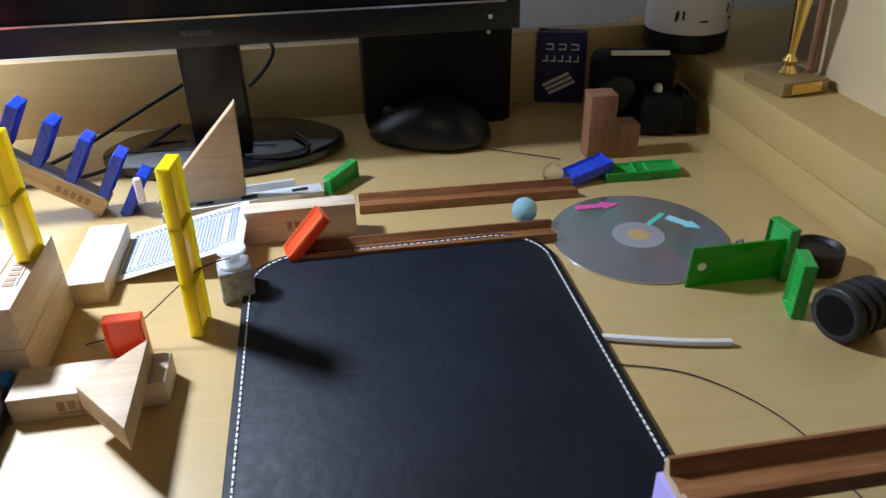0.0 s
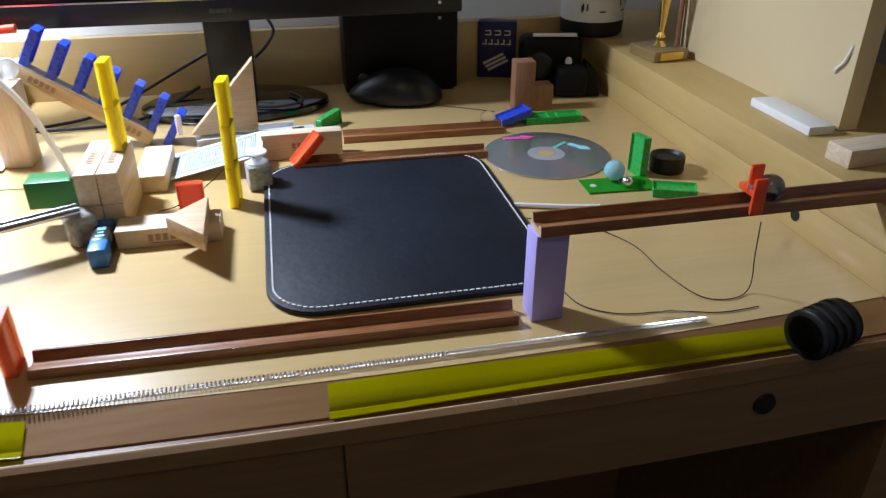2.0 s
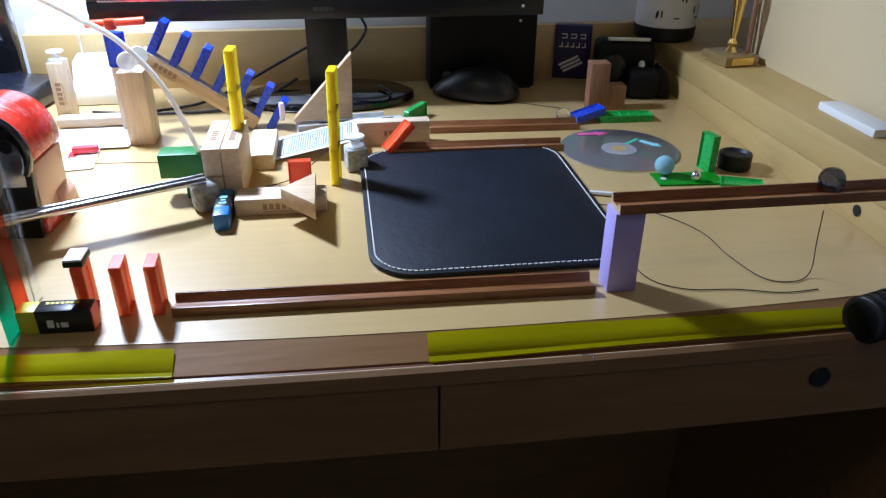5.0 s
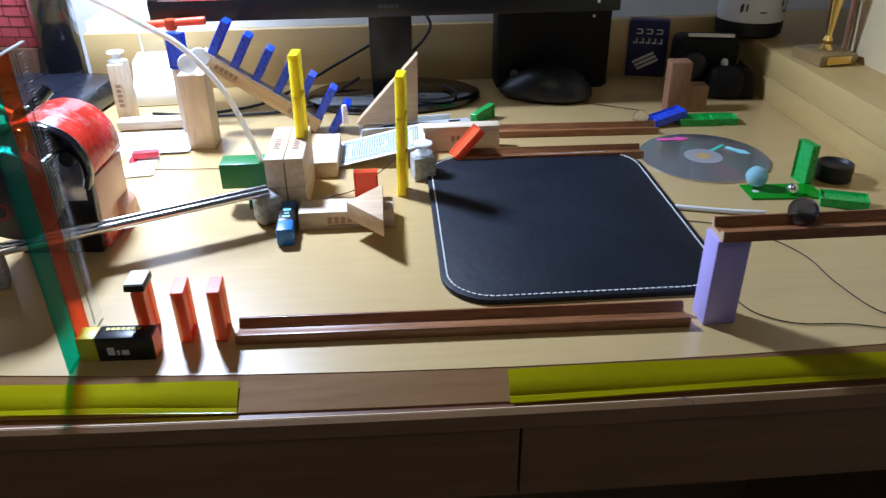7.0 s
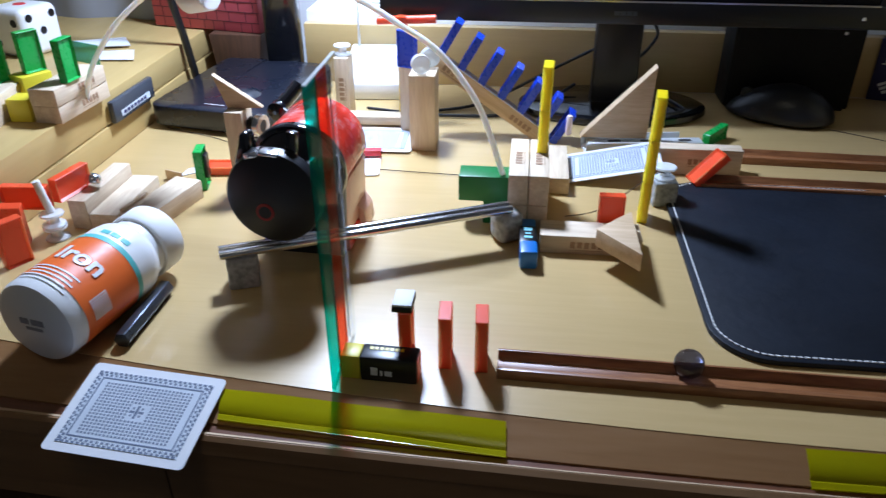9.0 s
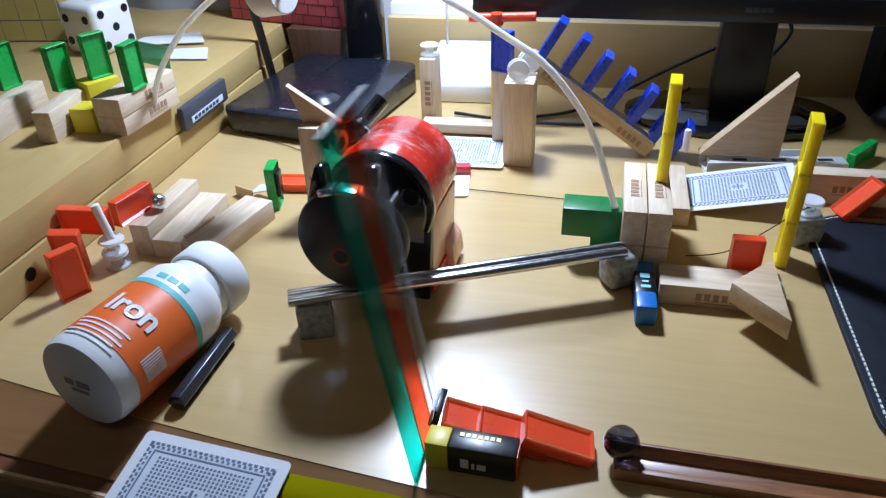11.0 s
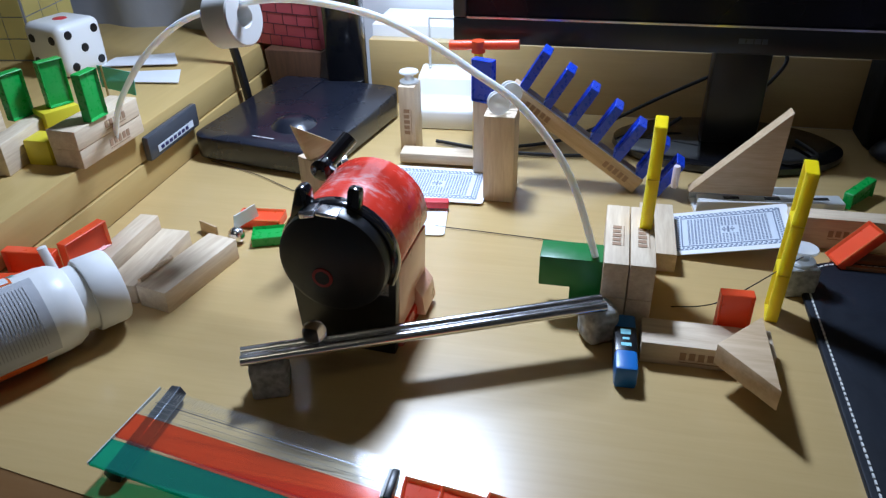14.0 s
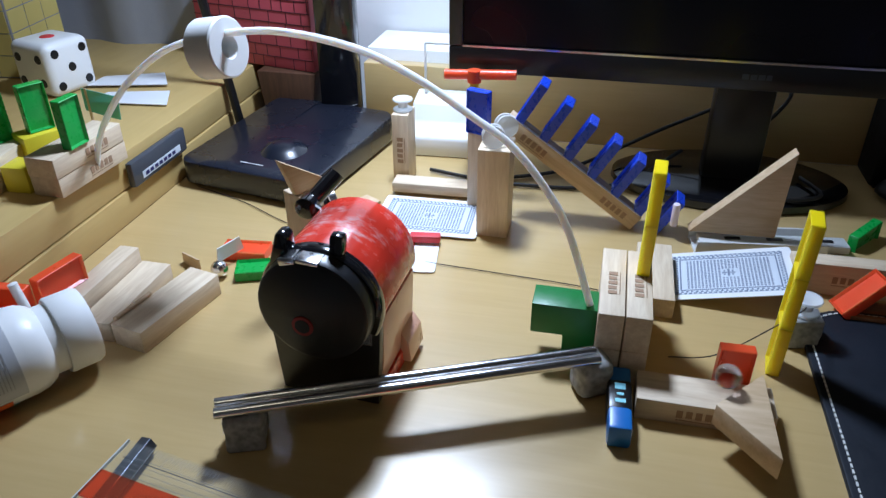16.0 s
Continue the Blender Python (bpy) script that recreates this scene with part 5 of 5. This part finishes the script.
white_flap = solid("white_flap", prism_bm([(-0.012, -0.006), (0.012, -0.004), (0.01, 0.007), (-0.01, 0.005)], 0, 0.001, "z"), CARDW, "small white paper flap behind the track", "paper", pose(-0.45, 0.277, 0.0085, 14, -18, -20))
for m, lab in ((dom_m((-0.521, 0.124, 0.0), (0, 0, 1), (0.49, 0.87, 0)), "red plastic domino standing before another"), (dom_m((-0.539, 0.15, 0.0012), (0.0055, -0.006, 0.0375), (0.95, 0.3, 0)), "red plastic domino leaning on another"), (dom_m((-0.5525, 0.167, 0.0323), (1, 0.08, 0), (0, 0, 1)), "red plastic domino on its long edge on a bobbin"), (dom_m((-0.514, 0.174, 0.035), (0.18, 0.98, 0), (0, 0, 1)), "red plastic domino on its long edge on a block"), (pose(-0.452, 0.296, 0.0042, 0, 90, 6), "red plastic domino lying flat behind the track")):
    domino(RED, m, lab, "red dominoes")
for z in (0, 0.0113):
    bobbin(pose(-0.5135, 0.163, z), "milky plastic thread bobbin, one of two stacked")
solid("white_peg", lathe_bm([(0, 0), (0.003, 0), (0.003, 0.026), (0, 0.027)], 14), MATTEW, "white peg standing in a bobbin", "peg", pose(-0.514, 0.164, 0.0226, 0, -12, 0))
lever_block = block(Matrix.Translation((-0.387, 0.252, 0)) @ pose(0, 0, 0, 0, -90, 0), "pale wooden block standing on end behind the sharpener", stamp=pose(0.024, -0.0002, 0.0075, 90))
lever_triangle = solid("wooden_triangle", prism_bm([(0, 0), (0.03, 0.001), (-0.01, 0.028)], 0, 0.006, "y", 0.0005), TAN, "thin wooden triangle standing on a block", "block", pose(-0.4015, 0.262, 0.0754))
block(pose(-0.337, 0.272, 0, 0, 0, 60), "tan wooden block standing behind the sharpener", lx=0.03, ly=0.015, lz=0.06, mat=TAN)

# ---- bottle ----
bottle = thing("pill_bottle", pose(-0.436, 0.018, 0.0275, 0, 0, -12), "white plastic pill bottle with an orange label, lying on its side", "bottle")
part("bottle_body", lathe_bm([(0, 0.0), (0.023, 0.0), (0.0262, 0.002), (0.0275, 0.006), (0.0275, 0.073), (0.0265, 0.08), (0.0235, 0.0855), (0.0215, 0.087), (0.0215, 0.094), (0, 0.094)], 48, "y"), WHITE, bottle)
part("bottle_cap", lathe_bm([(0, 0.0942), (0.0235, 0.0942), (0.0243, 0.0955), (0.0243, 0.111), (0.023, 0.1135), (0, 0.114)], 48, "y"), MATTEW, bottle, "smooth white cap")


def wrap(bm, r, y0, a0):
    """Lay a flat mesh (x round the bottle, y along it) on the bottle's side; a0 is the middle's angle from the top."""
    for v in bm.verts:
        a = radians(a0) + v.co.x / r
        v.co = Vector(((r + v.co.z) * math.sin(a), y0 + v.co.y, (r + v.co.z) * math.cos(a)))
    return bm


def strips(rows):
    """Flat bars cut into short lengths, so that they bend round the bottle."""
    out = []
    for a, b_, c, d in rows:
        n = max(1, math.ceil((b_ - a) / 0.003))
        out += [(a + (b_ - a) * k / n, a + (b_ - a) * (k + 1) / n, c, d) for k in range(n)]
    return bars_bm(out, 0, 0.0001)


def patch_bm(w, h, n=24, t=0.0):
    bm = bmesh.new()
    bmesh.ops.create_grid(bm, x_segments=n, y_segments=1, size=0.5)
    for v in bm.verts:
        v.co = Vector((v.co.x * w, v.co.y * h, t))
    return bm


part("orange_label", wrap(patch_bm(0.118, 0.046, 64), 0.0278, 0.036, 73.5), ORANGE, bottle, "orange paper label")
part("white_label", wrap(patch_bm(0.0535, 0.056, 24), 0.0278, 0.04, -107.5), SILVERP, bottle, "silver-grey text panel")
part("teal_label_edge", wrap(patch_bm(0.1, 0.004, 48, 0.0001), 0.0279, 0.0605, 72), TEAL, bottle)
bm = text_bm("Iron", 0.019)
bm.transform(pose(0, 0, 0, 0, 0, 0))
part("label_word", wrap(bm, 0.0283, 0.038, 20), CARDW, bottle, "white word Iron")
part("label_small_print", wrap(strips([(-0.018 + 0.002 * (i % 3), 0.016 - 0.003 * (i % 2), -0.006 - 0.0032 * i, -0.0048 - 0.0032 * i)  for i in range(5)]), 0.0281, 0.028, 12), CARDW, bottle, "lines of small white print")
part("label_mark", wrap(strips([(-0.011, -0.005, 0, 0.0038), (-0.0035, 0.0025, 0, 0.0038), (0.004, 0.01, 0, 0.0038)]), 0.0277, 0.066, 22), TEAL, bottle, "dark maker's mark")
part("facts_print", wrap(strips([(-0.02, 0.02, -0.024 + 0.0019 * i, -0.0236 + 0.0019 * i) for i in range(25)]), 0.028, 0.04, -110), GREYPR, bottle, "grey lines of small print")
part("facts_panel", wrap(patch_bm(0.024, 0.021, 12), 0.028, 0.047, 168), CARDW, bottle, "white facts panel")
part("code_bars", wrap(strips([(-0.007 + 0.0016 * i, -0.0062 + 0.0016 * i, -0.007, 0.007) for i in range(9)]), 0.028, 0.026, 84), CARDW, bottle, "white bar marks")
part("facts_lines", wrap(strips([(-0.0105, -0.0085, -0.008, 0.008)] + [(-0.0065 + 0.0028 * i, -0.006 + 0.0028 * i, -0.008, 0.006 - 0.002 * (i % 2)) for i in range(6)]), 0.0282, 0.047, 168), BLACK, bottle, "fine dark lines")
part("base_print", bars_bm([(-0.009, -0.003, -0.002, 0.002), (-0.001, 0.008, -0.002, 0.002), (-0.006, 0.006, -0.006, -0.004)]), GREYPR, bottle, "grey stamped marks", pose(0, -0.0002, 0.002, 90))

# ---- moving things ----
blue_marble = solid("glass_marble", ball_bm(0.0092), AQUA, "pale blue glass marble", "marble", pose(0.16, 0.327, 0.0095), "marbles")
dark_marble = solid("glass_marble", ball_bm(0.0088), SMOKE, "dark glass marble rolling on the wooden rails", "marble", pose(0.307, 0.04, 0.073), "marbles")
rod_marble = solid("glass_marble", ball_bm(0.007), GREYG, "smoky glass marble rolling on the steel rods", "marble", pose(-0.302, 0.135, 0.0385), "marbles")
steel_ball = solid("steel_ball", ball_bm(0.0065), STEEL, "small polished steel ball", "ball", pose(-0.4985, 0.203, 0.0316), "marbles")
film_gate = thing("film_gate", pose(0.232, 0.231, 0), "green see-through film sheet with a steel ball stuck on it", "sheet")
part("gate_sheet", box_bm(0, 0.062, -0.0006, 0.0006, 0, 0.029), GRNF, film_gate)
part("gate_ball", ball_bm(0.005), STEEL, film_gate, "steel ball", pose(0.036, 0.0056, 0.022))
part("gate_dot", lathe_bm([(0, -0.001), (0.0028, -0.001), (0.0028, 0.001), (0, 0.001)], 16, "y"), ALU, film_gate, "pale round sticker", pose(0.008, 0, 0.015))
gate_domino = domino(GREEN, pose(0.288, 0.196, 0), "green plastic domino beside the film sheet")
barrel = thing("lens_tube", pose(0.307, 0.17, 0.0158), "ribbed black plastic lens tube", "tube")
ridges = [(0.0118, -0.016), (0.0146, -0.016)]
for k, wide in enumerate((0.0042, 0.0032, 0.0032, 0.0042)):
    y = -0.0155 + 0.0078 * k
    ridges += [(0.0155, y), (0.0158, y + 0.0004), (0.0158, y + wide - 0.0004), (0.0155, y + wide), (0.0141, y + wide + 0.0003), (0.0141, y + 0.0074)]
ridges += [(0.0148, 0.016), (0.0118, 0.016), (0.0118, 0.0), (0.0112, -0.004), (0.0118, -0.006), (0.0118, -0.016)]
part("tube_wall", lathe_bm(ridges, 40, "x"), RUBBER, barrel)
part("tube_inner", lathe_bm([(0.0, 0.011), (0.0116, 0.011), (0.0116, 0.0155), (0.0, 0.0155)], 32, "x"), BLACK, barrel)
spring = thing("coil_spring", pose(0, 0.004, 0), "long thin bright coil spring lying along the front edge", "spring")
SEG = 0.0824
seg_pts = [(SEG * i / 280, 0.0017 * math.cos(2 * math.pi * i / 8), 0.0021 + 0.0017 * math.sin(2 * math.pi * i / 8)) for i in range(281)]
coil_me = mesh_of("coil", tube_bm(seg_pts, 0.00055, 4), STEEL)
coils = []
for i in range(6):
    o = new("coil", coil_me)
    o.parent, o.matrix_basis = spring, pose(-0.19 + SEG * i, 0, 0)
    coils.append(o)
part("end_hook", tube_bm(spline([(0.0, 0, 0.0024), (-0.005, 0.004, 0.003), (-0.016, 0.011, 0.004), (-0.028, 0.012, 0.003)]), 0.0006, 6), STEEL, coils[5], "", pose(SEG, 0, 0))
solid("wire_end", tube_bm(spline([(0.094, -0.0315, -0.0078), (0.0975, -0.0325, -0.0066), (0.1, -0.0335, -0.0072), (0.101, -0.0345, -0.0095)]), 0.0006, 6), STEEL, "tiny bent bright wire end on the desk lip", "wire")
peg = thing("clothes_peg", pose(0.274, 0.034, 0.0712, 0, 0, 0), "small red plastic clip straddling the rail", "clip")
part("peg_side", box_bm(-0.0045, 0.0045, -0.0138, -0.0112, -0.008, 0.016, 0.001), RED, peg)
part("peg_side", box_bm(-0.0045, 0.0045, -0.0072, -0.0046, 0.0035, 0.023, 0.001), RED, peg)
part("peg_bridge", box_bm(-0.004, 0.004, -0.0112, 0.004, 0.0035, 0.008, 0.001), RED, peg)
part("peg_coil", tube_bm([(-0.005, -0.0092, 0.01), (0.005, -0.0092, 0.01)], 0.0016, 10), STEEL, peg, "small steel spring")
reds = [domino(RED, pose(x, y, 0, 0, 0, 3), "red plastic domino standing in a row", "red dominoes") for x, y in ((-0.2195, 0.0495), (-0.1955, 0.0465), (-0.174, 0.0455))]
block_cap = thing("small_magnet", pose(-0.2205, 0.0495, DH), "small black and white block on a red domino", "block")
part("magnet_base", box_bm(-0.006, 0.006, -0.0088, 0.0088, 0, 0.0035, 0.0004), BLACK, block_cap)
part("magnet_top", box_bm(-0.0057, 0.0057, -0.0085, 0.0085, 0.0036, 0.0052, 0.0004), MATTEW, block_cap, "white top")
track_domino = domino(GREEN, pose(-0.4355, 0.266, 0, 0, 0, 12), "green plastic domino at the end of the ball channel")


part("dark_magnet", box_bm(0.0028, 0.0062, -0.0052, 0.0052, 0.01, 0.031, 0.0005), BLACK, track_domino, "dark magnet in the sunken face")


def tipped(x, y, rz, deg, edge, along="x"):
    """The pose of a domino that has tipped about its lower edge: edge is -1 or 1, the side on x or y to which it falls."""
    half = DT / 2 if along == "x" else DW / 2
    base = pose(x, y, 0, 0, 0, rz)
    if along == "x":
        return base @ pose(edge * half, 0, 0) @ pose(0, 0, 0, 0, edge * deg, 0) @ pose(-edge * half, 0, 0)
    return base @ pose(0, edge * half, 0) @ pose(0, 0, 0, -edge * deg, 0, 0) @ pose(0, -edge * half, 0)


def roll_rows(rows, r):
    """Rolling rows for a ball: seconds and place; it turns with the way that it goes."""
    out, q, last, t_last = [], Matrix.Identity(4), None, 0
    for t, x, y, z in rows:
        p = Vector((x, y, z))
        if last is not None:
            d = p - last
            steps = max(1, math.ceil(d.length / r / 1.2))
            ax = Vector((0, 0, 1)).cross(d)
            for k in range(1, steps + 1):
                if d.length > 1e-6 and ax.length > 1e-9:
                    q = Matrix.Rotation(d.length / r / steps, 4, ax) @ q
                if round((t_last + (t - t_last) * k / steps) * FPS) > round((t_last + (t - t_last) * (k - 1) / steps) * FPS):
                    out.append((t_last + (t - t_last) * k / steps, Matrix.Translation(last + d * k / steps) @ q))
        else:
            out.append((t, Matrix.Translation(p) @ q))
        last, t_last = p, t
    return out


def motions():
    walk(blue_marble, roll_rows([(0, 0.16, 0.327, 0.0122), (0.2, 0.199, 0.31, 0.0112), (0.3, 0.216, 0.301, 0.0112), (0.5, 0.246, 0.284, 0.0112), (0.7, 0.267, 0.255, 0.01), (0.9, 0.279, 0.234, 0.0115), (1.2, 0.289, 0.2285, 0.0115), (1.5, 0.2805, 0.2195, 0.0115), (2.4, 0.2605, 0.2205, 0.0115), (3.4, 0.2515, 0.222, 0.0115), (4.2, 0.2505, 0.2225, 0.0115), (16, 0.2505, 0.2225, 0.0115)], 0.0092))
    walk(film_gate, [(0, pose(0.237, 0.231, 0.0, 4)), (0.75, pose(0.237, 0.231, 0.0, 4)), (0.85, pose(0.238, 0.23, 0.0, 25)), (0.93, pose(0.239, 0.2295, 0.0006, 62, 0, -2)), (1.0, pose(0.24, 0.229, 0.0008, 89.5, 0, -3)), (16, pose(0.24, 0.229, 0.0008, 89.5, 0, -3))])
    up_ = tipped(0.288, 0.196, -18, 0, 1)
    walk(gate_domino, [(0, up_), (0.82, up_), (0.92, tipped(0.288, 0.196, -18, 16, 1)), (1.0, tipped(0.288, 0.195, -20, 48, 1)), (1.12, tipped(0.289, 0.194, -24, 72, 1)), (1.25, tipped(0.289, 0.194, -26, 88, 1)), (16, tipped(0.289, 0.194, -26, 88, 1))])
    rows = [(0, 0.307, 0.172, 0.0158), (0.95, 0.307, 0.171, 0.0158), (1.05, 0.3075, 0.166, 0.0158), (1.15, 0.308, 0.15, 0.0158), (1.25, 0.306, 0.128, 0.0158), (1.35, 0.302, 0.1, 0.0158), (1.5, 0.2985, 0.058, 0.0158), (1.65, 0.2995, 0.028, 0.0158), (1.8, 0.3, 0.002, 0.0158), (1.92, 0.298, -0.018, 0.0085), (2.1, 0.2955, -0.0285, 0.004), (16, 0.2955, -0.0285, 0.004)]
    out, last, ang_, t0 = [], None, 0.0, 0
    for t, x, y, z in rows:
        n = 1
        if last is not None:
            d = last[1] - y
            n = max(1, math.ceil(abs(d) / 0.0158 / 1.2))
        for k in range(1, n + 1):
            f = k / n
            if last is None:
                out.append((t, pose(x, y, z, 0, 0, 16)))
            else:
                ang_ += math.degrees((last[1] - y) / n / 0.0158)
                out.append((t0 + (t - t0) * f, pose(*[a + (b - a) * f for a, b in zip(last, (x, y, z))], ang_, 0, 16)))
        last, t0 = (x, y, z), t
    walk(barrel, out)
    ends = [(0, 0.304, 0), (1.62, 0.304, 0), (1.8, 0.3, 0), (2.0, 0.235, 0), (2.2, 0.157, 0), (2.4, 0.067, 0), (2.6, -0.074, 0), (2.8, -0.3, 0), (2.95, -0.47, 0), (3.2, -0.5, -0.4), (3.5, -0.5, -0.64), (16, -0.5, -0.64)]
    for i, o in enumerate(coils):
        rest = -0.19 + SEG * i
        rows = []
        for t, x, z in ends:
            free = max(-0.52 + 0.006 * i, x - SEG - 0.04 * (5 - i)) if t > 2.1 else x - SEG * (6 - i)
            rows.append((t, pose(min(rest, free), -0.075 if z < 0 else 0.0, z)))
        walk(o, rows)
    st = pose(0.267, 0.034, 0.0712, 0, 0, 0)
    walk(peg, [(0, st), (4.3, st), (4.5, pose(0.276, 0.02, 0.09, 20, 0, 2)), (4.7, pose(0.3, -0.02, 0.05, 60, 10, 2)), (4.9, pose(0.31, -0.06, -0.1, 80, 20, 2)), (5.3, pose(0.315, -0.09, -0.7, 80, 20, 2)), (16, pose(0.315, -0.09, -0.705, 80, 20, 2))])
    walk(dark_marble, roll_rows([(0, 0.284, 0.0348, 0.0742), (4.6, 0.284, 0.0348, 0.0742), (5.2, 0.28, 0.0349, 0.0742), (5.8, 0.264, 0.035, 0.074), (6.3, 0.235, 0.0353, 0.0738), (6.5, 0.22, 0.0355, 0.0737), (6.9, 0.191, 0.0357, 0.0735), (7.0, 0.182, 0.0358, 0.0735), (7.5, 0.133, 0.0362, 0.0732), (7.62, 0.119, 0.037, 0.068), (7.75, 0.1, 0.0385, 0.03), (7.82, 0.088, 0.04, 0.0124), (8.0, 0.06, 0.0405, 0.0124), (8.5, 0.006, 0.0412, 0.0124), (9.0, -0.054, 0.0422, 0.0124), (9.5, -0.1, 0.0432, 0.0124), (10.0, -0.142, 0.044, 0.0124), (10.2, -0.153, 0.0442, 0.0124), (10.4, -0.161, 0.0442, 0.0124), (16, -0.161, 0.0442, 0.0124)], 0.0088))
    for ob, (x, y), t0, end in zip(reds, ((-0.2195, 0.0495), (-0.1955, 0.0465), (-0.174, 0.0455)), (10.62, 10.5, 10.4), (76, 74, 71)):
        s, slip = tipped(x, y, 3, 0, -1), 0.008 if x < -0.21 else 0.002
        walk(ob, [(0, s), (t0, s), (t0 + 0.12, tipped(x, y, 3, 12, -1)), (t0 + 0.24, tipped(x, y, 4, 42, -1)), (t0 + 0.4, tipped(x + slip, y, 5, end, -1)), (16, tipped(x + slip, y, 5, end, -1))])
    s = pose(-0.2205, 0.0495, DH)
    walk(block_cap, [(0, s), (10.7, s), (10.85, pose(-0.236, 0.0495, 0.034, 0, -30)), (11.0, pose(-0.251, 0.0495, 0.014, 0, -76)), (11.2, pose(-0.2535, 0.0495, 0.011, 0, -82)), (16, pose(-0.2535, 0.0495, 0.011, 0, -82))])
    s = pose(-0.2565, 0.012, 0.0)
    walk(ruler, [(0, s), (10.85, s), (11.0, pose(-0.2565, 0.012, 0.0005, 0, -9)), (11.15, pose(-0.2565, 0.011, 0.0007, 0, -32)), (11.3, pose(-0.254, 0.012, 0.001, 0, -66)), (11.42, pose(-0.239, 0.013, 0.0012, 0, -85.6, -4)), (12.0, pose(-0.228, 0.0135, 0.0012, 0, -85.8, -6.5)), (16, pose(-0.228, 0.0135, 0.0012, 0, -85.8, -6.5))])
    s = pose(-0.436, 0.018, 0.0275, 0, 0, -12)
    e = pose(-0.534, 0.068, 0.0275, 0, 0, -34) @ pose(0, 0, 0, 0, -192, 0)
    walk(bottle, [(0, s), (11.45, s), (11.58, pose(-0.45, 0.024, 0.0275, 0, 0, -15) @ pose(0, 0, 0, 0, -40, 0)), (11.75, pose(-0.472, 0.034, 0.0275, 0, 0, -20) @ pose(0, 0, 0, 0, -90, 0)), (12.0, pose(-0.5, 0.05, 0.0275, 0, 0, -27) @ pose(0, 0, 0, 0, -145, 0)), (12.5, pose(-0.522, 0.058, 0.0275, 0, 0, -33) @ pose(0, 0, 0, 0, -180, 0)), (13.2, e), (16, e)])
    walk(steel_ball, roll_rows([(0, -0.4985, 0.203, 0.0316), (11.9, -0.4985, 0.203, 0.0316), (12.1, -0.491, 0.204, 0.0285), (12.25, -0.475, 0.2, 0.0213), (12.5, -0.4725, 0.211, 0.0213), (13.0, -0.4715, 0.246, 0.0213), (13.18, -0.452, 0.262, 0.0213), (13.3, -0.444, 0.268, 0.0068), (13.6, -0.4395, 0.2655, 0.0066), (16, -0.4395, 0.2655, 0.0066)], 0.0065))
    s = tipped(-0.4355, 0.266, 12, 0, 1)
    walk(track_domino, [(0, s), (13.24, s), (13.3, tipped(-0.4355, 0.266, 14, 14, 1)), (13.36, tipped(-0.434, 0.267, 18, 52, 1)), (13.43, tipped(-0.432, 0.268, 20, 90, 1)), (16, tipped(-0.432, 0.268, 20, 90, 1))])
    hub = pose(-0.3945, 0.2645, 0)
    swing = [(0, 0, 0, 0), (13.6, 0, 0, 0), (13.68, 0.006, 0.001, 6), (13.76, 0.016, 0.003, 24), (13.84, 0.025, 0.006, 54), (13.9, 0.026, 0.007, 60), (16, 0.026, 0.007, 60)]
    for ob in (lever_block, lever_triangle, bearing):
        rest = ob.matrix_basis.copy()
        walk(ob, [(t, pose(dx, dy, 0) @ hub @ pose(0, 0, 0, 0, 0, a) @ hub.inverted() @ rest) for t, dx, dy, a in swing])
    flat, stood = pose(-0.45, 0.277, 0.0085, 14, -18, -20), pose(-0.44, 0.284, 0.0125, 88, 0, 62)
    walk(white_flap, [(0, flat), (13.32, flat), (13.38, pose(-0.446, 0.28, 0.011, 50, -9, 20)), (13.45, stood), (16, stood)])
    walk(feeder, [(0, pose(0, -0.036, 0)), (13.72, pose(0, -0.036, 0)), (13.8, pose(0, -0.024, 0)), (13.88, pose(0, -0.003, 0)), (13.92, pose(0, 0, 0)), (16, pose(0, 0, 0))])
    walk(rod_marble, roll_rows([(t, x, y, z - 0.0015) for t, x, y, z in [(0, -0.32, 0.127, 0.0387), (14.05, -0.32, 0.127, 0.0387), (14.2, -0.315, 0.1295, 0.0387), (14.4, -0.305, 0.1335, 0.0388), (14.6, -0.289, 0.1405, 0.039), (14.8, -0.268, 0.15, 0.0392), (15.0, -0.242, 0.161, 0.0396), (15.2, -0.214, 0.1735, 0.04), (15.4, -0.185, 0.186, 0.0404), (15.5, -0.17, 0.1925, 0.0406), (15.62, -0.15, 0.1955, 0.037), (15.75, -0.12, 0.192, 0.0242), (15.86, -0.108, 0.1895, 0.026), (16, -0.094, 0.184, 0.0382)]], 0.007))


motions()
